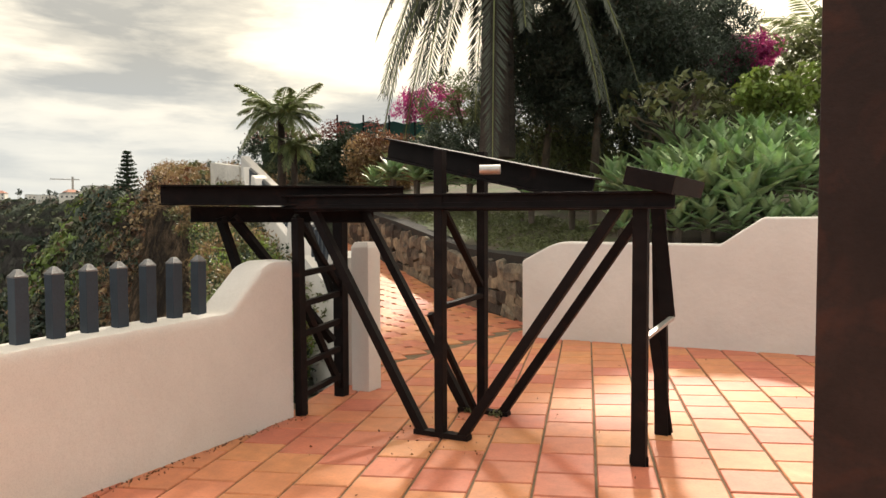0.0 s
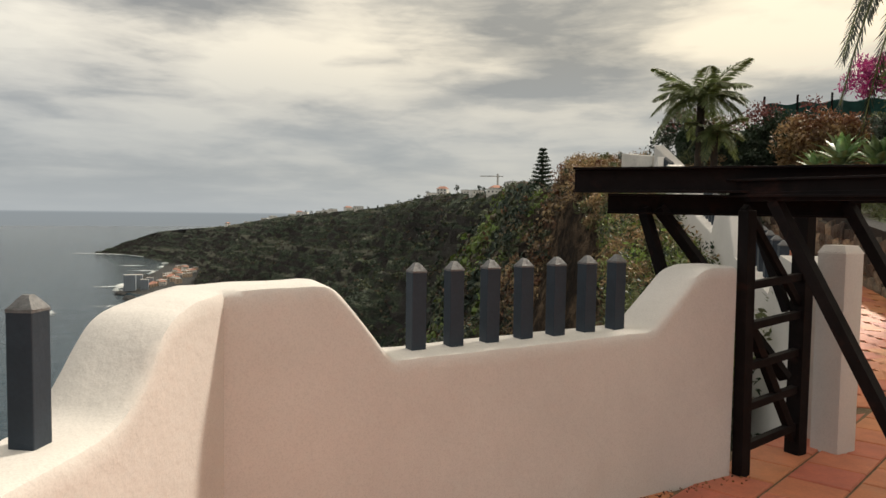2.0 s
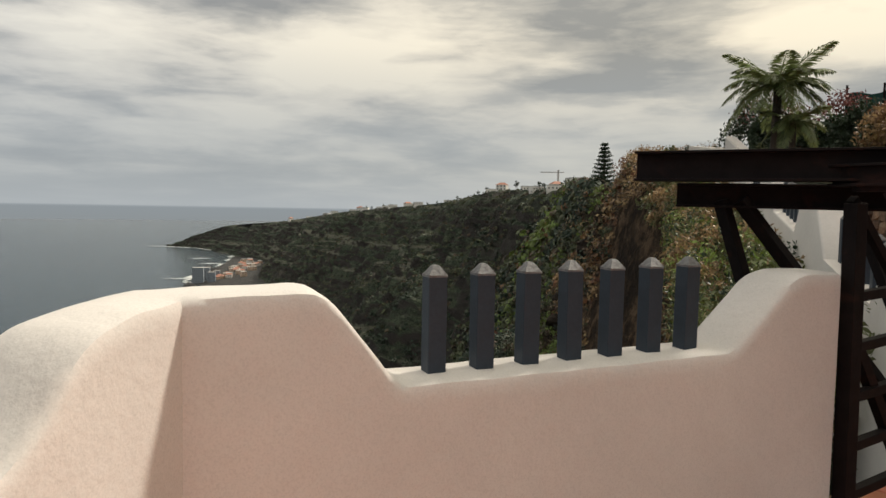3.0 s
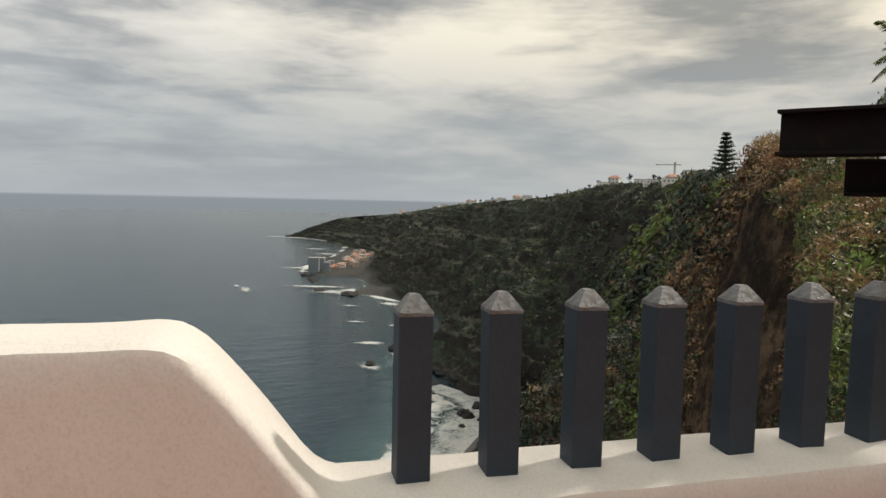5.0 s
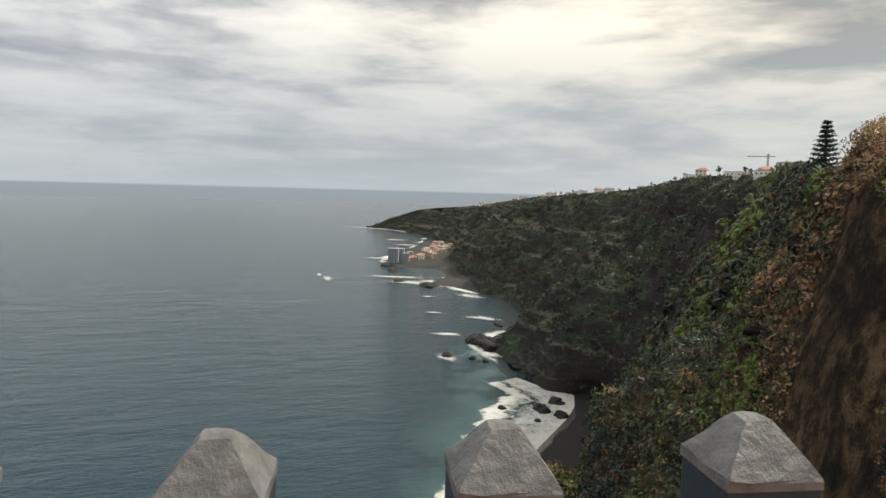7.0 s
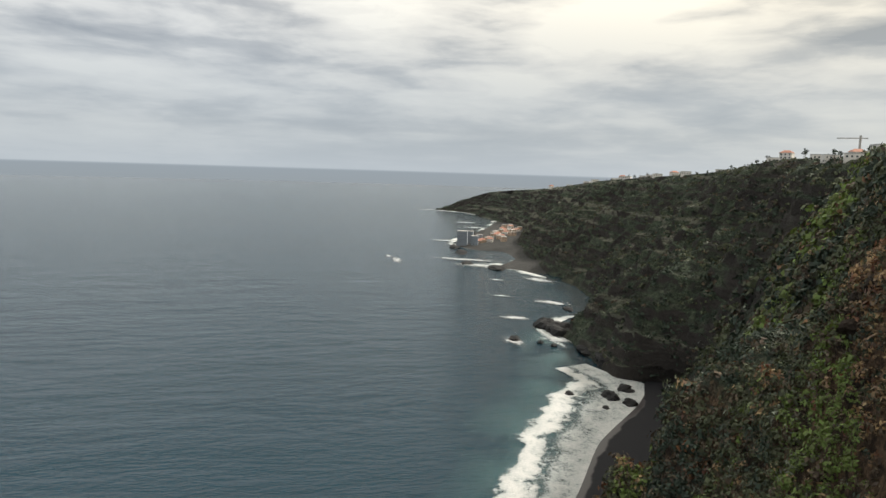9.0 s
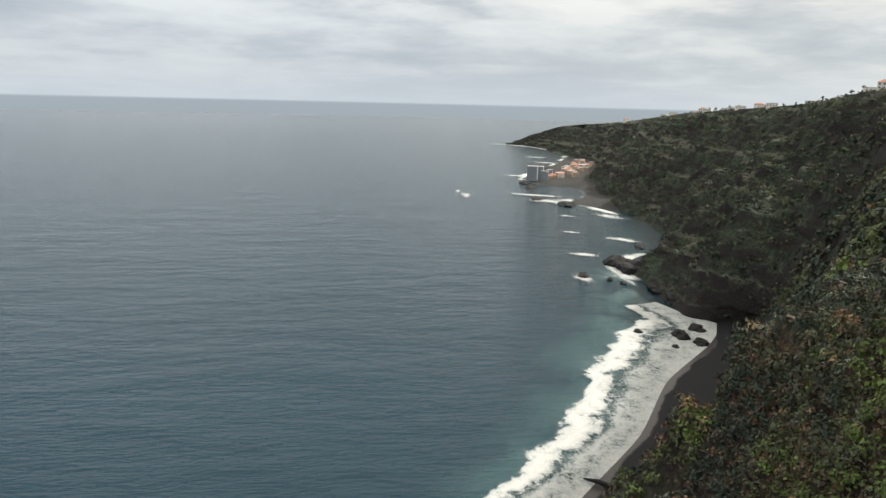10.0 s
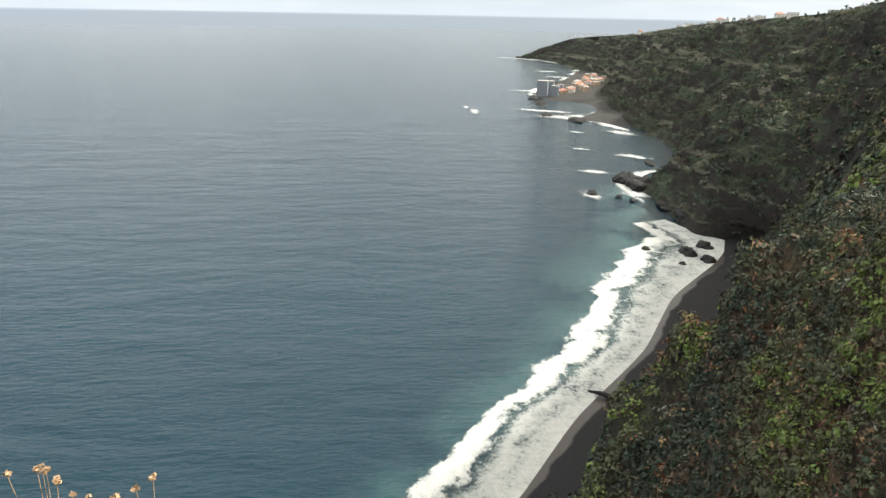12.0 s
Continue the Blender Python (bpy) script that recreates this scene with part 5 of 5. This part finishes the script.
def house(w, d, h, wall_mat, gable, storeys, label, category="house", name="house"):
    e = empty(name)
    bm = bmesh.new()
    add_box(bm, (-w / 2, -d / 2, -3), (w / 2, d / 2, h))
    part("wall", bm, wall_mat, e)
    bm = bmesh.new()
    if gable:
        v = [bm.verts.new(c) for c in ((-w / 2 - 0.4, -d / 2 - 0.4, h), (w / 2 + 0.4, -d / 2 - 0.4, h), (w / 2 + 0.4, d / 2 + 0.4, h), (-w / 2 - 0.4, d / 2 + 0.4, h), (-w / 2 + d / 3, 0, h + d * 0.28), (w / 2 - d / 3, 0, h + d * 0.28))]
        for f in ((0, 1, 5, 4), (1, 2, 5), (2, 3, 4, 5), (3, 0, 4), (3, 2, 1, 0)):
            bm.faces.new([v[i] for i in f])
        part("roof", bm, M["roof_red"], e)
    else:
        add_box(bm, (-w / 2 - 0.15, -d / 2 - 0.15, h), (w / 2 + 0.15, d / 2 + 0.15, h + 0.5))
        part("roof", bm, M["roof_flat"], e)
    wins = max(2, int(w / 3.2))
    for sN in range(storeys):
        for k in range(wins):
            x = -w / 2 + w * (k + 0.5) / wins
            z = h * (sN + 0.5) / storeys
            bm = bmesh.new()
            add_box(bm, (x - 0.6, -d / 2 - 0.06, z - 0.65), (x + 0.6, -d / 2 + 0.05, z + 0.65))
            part("window", bm, M["pane"], e)
    return tagged(e, label, category)


HOUSES = [house(10, 8, 5.5, M["house_white"], True, 2, "white house with red hipped roof on the far hill", name="hill_house"),
          house(13, 7, 4.0, M["house_white"], False, 1, "low white flat-roofed house on the far hill", name="hill_house"),
          house(9, 8, 6.5, M["house_ochre"], False, 2, "ochre flat-roofed house in the coastal village", name="village_house"),
          house(8, 7, 5.0, M["house_ochre"], True, 2, "ochre house with red roof in the coastal village", name="village_house"),
          house(22, 14, 30, M["tower"], False, 9, "apartment tower on the shore, coloured as its blue-grey shaded side", "tower block", "tower_block")]
used = set()


def put_house(k, m, size):
    ob = HOUSES[k]
    if k in used:
        ob = copy_thing(ob, m)
    else:
        used.add(k)
        ob.matrix_world = m
    ob.scale = (size, size, size)
    return ob


GROUND_TREE = BVHTree.FromPolygons([v.co.copy() for v in ground.data.vertices], [tuple(p.vertices) for p in ground.data.polygons])


def ground_z(x, y):
    hit = GROUND_TREE.ray_cast(Vector((x, y, 100)), Vector((0, 0, -1)))[0]
    return hit.z if hit else SEA


def rim_at(x):
    xs = np.array([p[0] for p in RIM])[::-1]
    return (np.interp(x, xs, np.array([p[1] for p in RIM])[::-1]), np.interp(x, xs, np.array([p[2] for p in RIM])[::-1]))


for k, x in enumerate((-205, -228, -250, -262, -285, -305, -330, -352, -372, -398, -420, -455, -500, -545, -700, -760, -800, -815, -840, -870, -900, -930, -960, -1010, -1080, -1150, -1300, -1420)):
    y, z = rim_at(x)
    put_house((1, 1, 0, 1, 1)[k % 5], pose(x, y + 3 + 5 * (k % 3), z + 0.2, 0, 0, RNG.uniform(40, 130)), RNG.uniform(0.55, 0.8) if x > -460 else 0.85)
for k in range(40):
    x = RNG.uniform(-1360, -1090)
    y0 = np.interp(x, [-1400, -1290, -1180, -1075], [100, 118, 88, 62])
    y1 = np.interp(x, [-1400, -1290, -1190, -1085], [170, 182, 160, 140])
    f = RNG.uniform(0.1, 0.95)
    put_house((2, 3, 2, 0)[k % 4], pose(x, y0 + (y1 - y0) * f, SEA + 1 + 10 * f, 0, 0, RNG.uniform(60, 120)), 0.95)
for x, y, s in ((-1085, 55, 0.72), (-1104, 66, 0.66), (-1078, 74, 0.5), (-1120, 84, 0.45)):
    put_house(4, pose(x, y, SEA + 2, 0, 0, 80), s)


def crane(loc):
    e = empty("tower_crane", loc)
    part("mast", bar((0, 0, -2), (0, 0, 13), 0.8, 0.8), M["roof_flat"], e)
    part("jib", bar((1.6, 3.0, 11.5), (-5, -9.5, 11.5), 0.5, 0.5, up=(0, 0, 1)), M["roof_flat"], e)
    return tagged(e, "thin grey tower crane above the hilltop houses", "crane")


y, z = rim_at(-360)
crane((-360, y + 10, z))
for k in range(26):
    x = -190 - 30 * k + RNG.uniform(-12, 12)
    y, z = rim_at(x)
    tree("hill_tree", (x, y + RNG.uniform(2, 14), z), RNG.uniform(4, 7), (1.6, 1.6, 2.0), 14, 14, 0.8, 0.9, "leaf_dark", "small dark tree on the distant hilltop", 3, 0.2)


# ---- rocks in the surf, driftwood ----
def rock(loc, r, label="black lava rock awash in white surf"):
    bm = bmesh.new()
    bmesh.ops.create_icosphere(bm, subdivisions=3, radius=1.0)
    for v in bm.verts:
        n = noise.fractal(v.co * 1.3 + Vector(loc) * 0.1, 1.0, 2.0, 4)
        v.co = Vector((v.co.x * r[0], v.co.y * r[1], v.co.z * r[2])) * (1 + 0.45 * n)
    ob = part("shore_rock", bm, M["black_rock"])
    ob.location = loc
    return tagged(ob, label, "rock", "rocks in the surf")


M["black_rock"] = material("wet_black_lava", (0.014, 0.014, 0.014), 0.75, 0.4, 0.4, 3, 0.9, 1.0, dist=0.4, spec=0.25)
for x, y, a, b2, c in ((-485, 67, 7, 4, 2.2), (-470, 92, 3, 2, 1.5), (-478, 84, 3, 2.5, 1.6), (-363, 104, 7, 4, 3.2), (-352, 112, 5, 4, 2.6), (-366, 82, 3.5, 2.5, 1.6), (-345, 97, 2.5, 2, 1.2), (-376, 116, 6, 5, 2.5), (-845, 88, 22, 10, 2.5),
                       (-600, 128, 10, 4, 1.6), (-1290, 98, 40, 12, 3), (-1330, 85, 30, 9, 3), (-880, 52, 16, 7, 2), (-530, 96, 14, 9, 6), (-515, 104, 16, 10, 7), (-455, 116, 14, 9, 5), (-430, 118, 14, 8, 5), (-1000, 50, 30, 8, 2), (-1060, 42, 25, 8, 2.2)):
    rock((x, y, SEA + 0.3), (a, b2, c))
bm = bmesh.new()
pts = [(-14, 0, 0), (-7, 0.6, 0.5), (0, 0, 0.3), (6, -0.5, 0.4), (9, 0, 0)]
tube(bm, pts, [0.4, 1.2, 1.4, 0.8, 0.3], 8)
for v in bm.verts:
    v.co += noise.noise_vector(v.co * 0.6) * 0.5
ob = part("driftwood", bm, M["black_rock"])
ob.matrix_world = pose(-204.5, 43.5, SEA + 1.4, 0, 0, 62) @ Matrix.Scale(0.7, 4)
tagged(ob, "long dark driftwood trunk lying on black sand", "driftwood")


# ---- foam round the rocks ----
def foam_patch(x, y, a, b2, yaw):
    bm = bmesh.new()
    n = 26
    vs = [bm.verts.new((math.cos(2 * math.pi * i / n) * a * (1 + 0.35 * noise.noise(Vector((x, i * 0.9, 0)))), math.sin(2 * math.pi * i / n) * b2 * (1 + 0.35 * noise.noise(Vector((y, i * 0.9, 4)))), 0)) for i in range(n)]
    c = bm.verts.new((0, 0, 0))
    for i in range(n):
        bm.faces.new((c, vs[i], vs[(i + 1) % n]))
    uv = bm.loops.layers.uv.new("uv")
    for f in bm.faces:
        for lp in f.loops:
            lp[uv].uv = (lp.vert.co.x / a, lp.vert.co.y / b2)
    ob = part("foam_patch", bm, M["foam_plain"])
    ob.matrix_world = pose(x, y, SEA + 0.55, 0, 0, yaw)
    return tagged(ob, "patch of white foam on the water", "foam", kind="structure")


M["foam_plain"] = bpy.data.materials.new("thin_white_foam")
M["foam_plain"].use_nodes = True
ft = M["foam_plain"].node_tree
fb = ft.nodes["Principled BSDF"]
fb.inputs["Base Color"].default_value = (0.40, 0.42, 0.42, 1)
fb.inputs["Roughness"].default_value = 0.8
fv = ft.nodes.new("ShaderNodeVectorMath")
fv.operation = "LENGTH"
link(ft, ft.nodes.new("ShaderNodeUVMap").outputs[0], fv.inputs[0])
fn = noise_tex(ft, ft.nodes.new("ShaderNodeNewGeometry").outputs["Position"], 0.16, 5, 0.65, 0.8)
link(ft, ramp(ft, math_node(ft, "SUBTRACT", math_node(ft, "MULTIPLY", fn, 1.6), fv.outputs["Value"]), [(0.10, 0.0), (0.75, 1.0)]), fb.inputs["Alpha"])
for x, y, a, b2, yaw in ((-479, 66, 13, 6, 20), (-892, -39, 30, 6, 10), (-930, -52, 14, 4, 10), (-917, 49, 46, 10, 75), (-865, 67, 30, 14, 75), (-753, 78, 10, 4, 70), (-656, 75, 9, 4, 70), (-558, 75, 14, 6, 75), (-489, 99, 14, 8, 60), (-760, 127, 22, 10, 40), (-629, 118, 18, 8, 60), (-1428, 98, 34, 12, 80), (-1561, 81, 34, 12, 80), (-1153, 38, 34, 10, 80), (-2000, -6, 44, 14, 80)):
    foam_patch(x, y, a * 1.5, b2 * 1.7, yaw)


# ---- dried flower heads outside the parapet ----
M["straw"] = material("pale_dry_stem", (0.42, 0.29, 0.17), 0.8, 20, 0.3, 60, 0.0)


def dried_flower(loc, h, heads):
    e = empty("dried_flower", loc)
    for k in range(heads):
        a = RNG.uniform(0, 2 * math.pi)
        tip = Vector((math.cos(a) * RNG.uniform(0.03, 0.16), math.sin(a) * RNG.uniform(0.03, 0.16), h * RNG.uniform(0.85, 1.05)))
        bm = bmesh.new()
        tube(bm, [(0, 0, 0), (tip.x * 0.2, tip.y * 0.2, h * 0.6), tuple(tip)], [0.0035, 0.003, 0.0018], 5)
        part("stem", bm, M["straw"], e)
        fast_mesh("seed_head", leaf_quads(clump_points(tuple(tip), (0.02, 0.02, 0.016), 20, 0.2), 0.022, 0.7), 4, M["straw"], e)
    return tagged(e, "dry pale seed heads on thin stems outside the wall", "dried flower", "dried flowers")


for x, y, h, n in ((-4.62, 1.32, 1.62, 8), (-4.6, 1.50, 1.5, 6), (-4.58, 1.84, 1.66, 9), (-4.6, 1.95, 1.52, 6)):
    dried_flower((x, y, -2.13), h, n)


# ---- stones of the garden wall ----
def stone_meshes(n=7):
    out = []
    for k in range(n):
        bm = bmesh.new()
        bmesh.ops.create_cube(bm, size=1.0)
        bmesh.ops.subdivide_edges(bm, edges=bm.edges[:], cuts=1, use_grid_fill=True)
        for v in bm.verts:
            v.co = v.co * 0.55 + v.co.normalized() * 0.24
            v.co += noise.noise_vector(v.co * 1.7 + Vector((k * 9, 0, 0))) * 0.16
        me = bpy.data.meshes.new("stone")
        bm.to_mesh(me)
        bm.free()
        me.materials.append(M["lava"])
        out.append(me)
    return out


def stone_wall():
    ts = np.linspace(0, 3.2, 40)
    R = resample(RIGHT, ts)
    verts, h = [], 0.92
    for p in R:
        for dx, z in ((0.04, -0.3), (0.04, h), (0.34, h + 0.02), (0.34, -0.3)):
            verts.append((p[0] + dx * 0.6, p[1] + dx * 0.8, p[2] + z))
    wall = tagged(mesh_object("wall_stone", verts, grid_faces(40, 4), M["joint"]), "dry-laid dark lava stone retaining wall with earth joints", "wall", kind="structure")
    meshes = stone_meshes()
    seg = np.hypot(*np.diff(R[:, :2], axis=0).T)
    cum = np.concatenate([[0], np.cumsum(seg)])
    row, z = 0, 0.07
    while z < h - 0.02:
        s = RNG.uniform(0, 0.15)
        hh = RNG.uniform(0.19, 0.28)
        while s < cum[-1]:
            w = RNG.uniform(0.18, 0.44)
            p = np.array([np.interp(s + w / 2, cum, R[:, k]) for k in range(3)])
            q = np.array([np.interp(min(s + w / 2 + 0.1, cum[-1]), cum, R[:, k]) for k in range(3)])
            a = math.degrees(math.atan2(q[1] - p[1], q[0] - p[0]))
            ob = new("stone", meshes[RNG.integers(0, len(meshes))])
            ob.parent = wall
            ob.matrix_local = pose(p[0] + 0.03, p[1] + 0.05, p[2] + z + RNG.normal(0, 0.02), RNG.uniform(-8, 8), RNG.uniform(-14, 14), a) @ Matrix.Diagonal((w * 1.12, 0.2, hh * RNG.uniform(0.9, 1.25), 1))
            s += w
        z += hh * 0.92


stone_wall()


# ---- floor tiles ----
def tile_mesh():
    bm = bmesh.new()
    a = 0.1605
    add_box(bm, (-a, -a, -0.014), (a, a, 0.0))
    es = [e for e in bm.edges if all(v.co.z > -0.001 for v in e.verts)]
    bmesh.ops.bevel(bm, geom=es, offset=0.006, segments=1, affect="EDGES")
    bmesh.ops.delete(bm, geom=[f for f in bm.faces if f.normal.z < -0.9], context="FACES")
    me = bpy.data.meshes.new("tile")
    bm.to_mesh(me)
    bm.free()
    me.materials.append(M["tile"])
    return me


def tiles():
    me = tile_mesh()
    c, s = math.cos(radians(18)), math.sin(radians(18))
    tilt = Vector((-0.0308, -0.0077, 1)).normalized()
    rot = Vector((0, 0, 1)).rotation_difference(tilt).to_matrix().to_4x4() @ pose(0, 0, 0, 0, 0, 18)
    pitch = 0.336
    rest, count = [], 0
    base = [tuple(v.co) for v in me.vertices]
    polys = [tuple(p.vertices) for p in me.polygons]
    for i in range(-24, 26):
        w = 1.385 + (i + 0.5) * pitch
        for j in range(-16, 36):
            al = (j + (0.5 if i % 2 else 0.0) + 0.2) * 0.336
            x, y = w * c - al * s, w * s + al * c
            if x < FACE - 0.13 and y < 4.3 or x < -1.9 and y < 5.6 or y > 8.5 - 0.043 * (x - 1.0) + max(0, (-0.9 - x)) * 0.8 or x < -2.3 or x > 6 or y < -3:
                continue
            if y < 1.63 - 0.67 * (x - FACE) - 0.14:
                continue
            m = Matrix.Translation((x, y, slope(x, y) + random.uniform(-0.0012, 0.0012))) @ rot @ pose(0, 0, 0, random.uniform(-0.25, 0.25), random.uniform(-0.25, 0.25), random.uniform(-0.4, 0.4))
            if x < 2.3 and 3.2 < y and count < 330:
                ob = new("tile", me)
                ob.parent = floor
                ob.matrix_local = m
                count += 1
            else:
                rest.append(m)
    verts, faces = [], []
    # tiles of the path, laid square to it
    ts = np.linspace(0, 4, 400)
    A, B = resample(LEFT, ts), resample(RIGHT, ts)
    mid = (A + B) / 2
    cum = np.concatenate([[0], np.cumsum(np.linalg.norm(np.diff(mid, axis=0), axis=1))])
    for r in range(3, int(cum[-1] / 0.322)):
        t = np.interp(r * 0.322, cum, ts)
        a, b2 = resample(LEFT, [t])[0], resample(RIGHT, [t])[0]
        t2 = min(t + 0.02, 4)
        fw = (resample(LEFT, [t2])[0] + resample(RIGHT, [t2])[0] - a - b2)
        yaw = math.degrees(math.atan2(fw[1], fw[0]))
        n = int(np.linalg.norm(b2 - a) / 0.3205)
        for k in range(n):
            p = a + (b2 - a) * (k + 0.5 + (0.25 if r % 2 else -0.25)) / n
            if p[0] > -2.0 and p[1] < 8.4:
                continue
            fx = Vector(fw).normalized()
            fz = fx.cross(Vector(b2 - a)).normalized()
            fz = fz if fz.z > 0 else -fz
            mm = Matrix((fx, fz.cross(fx), fz)).transposed().to_4x4()
            mm.translation = Vector(p) + fz * 0.004
            rest.append(mm @ Matrix.Diagonal((1.0, np.linalg.norm(b2 - a) / n / 0.3205, 1.0, 1.0)))
    for m in rest:
        o = len(verts)
        verts += [tuple(m @ Vector(v)) for v in base]
        faces += [tuple(o + q for q in f) for f in polys]
    far = mesh_object("tiles", verts, faces, M["tile_far"], floor)
    tagged(far, kind="stuff")


M["tile_far"] = material("terracotta_tile_joined", (0.50, 0.178, 0.088), 0.55, 7, 0.16, 60, 0.2, 45, per_island=0.08, dist=0.003, stain=((0.58, 0.33, 0.22), 2.3, 0.60, 0.22))
tiles()


# ---- leaf litter along the parapet ----
def litter():
    pts = []
    for _ in range(150):
        y = RNG.uniform(2.4, 4.5)
        x = FACE + abs(RNG.normal(0, 0.05)) + 0.015
        pts.append((x, y, slope(x, y) + 0.006))
    for _ in range(70):
        x, y = RNG.uniform(-0.7, 0.1), 4.5 + RNG.normal(0, 0.3)
        pts.append((x, y, slope(x, y) + 0.006))
    for _ in range(60):
        x, y = RNG.uniform(-1.5, 3.0), RNG.uniform(2.5, 8.3)
        pts.append((x, y, slope(x, y) + 0.006))
    tagged(fast_mesh("leaf_litter", leaf_quads(np.array(pts), 0.022, 0.6) * (1, 1, 1), 4, M["leaf_rust"]), "dry brown leaf litter on the terracotta tiles", "leaf litter", kind="stuff")
    weeds = np.concatenate([clump_points((x, y, slope(x, y) + 0.02), (0.06, 0.05, 0.03), 60, 0.1) for x, y in ((-0.22, 5.03), (-0.45, 5.08), (-0.2, 5.12))])
    tagged(fast_mesh("weeds", leaf_quads(weeds, 0.025, 0.4), 4, M["leaf_olive"]), "small green weeds at the frame's feet", "weeds", kind="stuff")


litter()
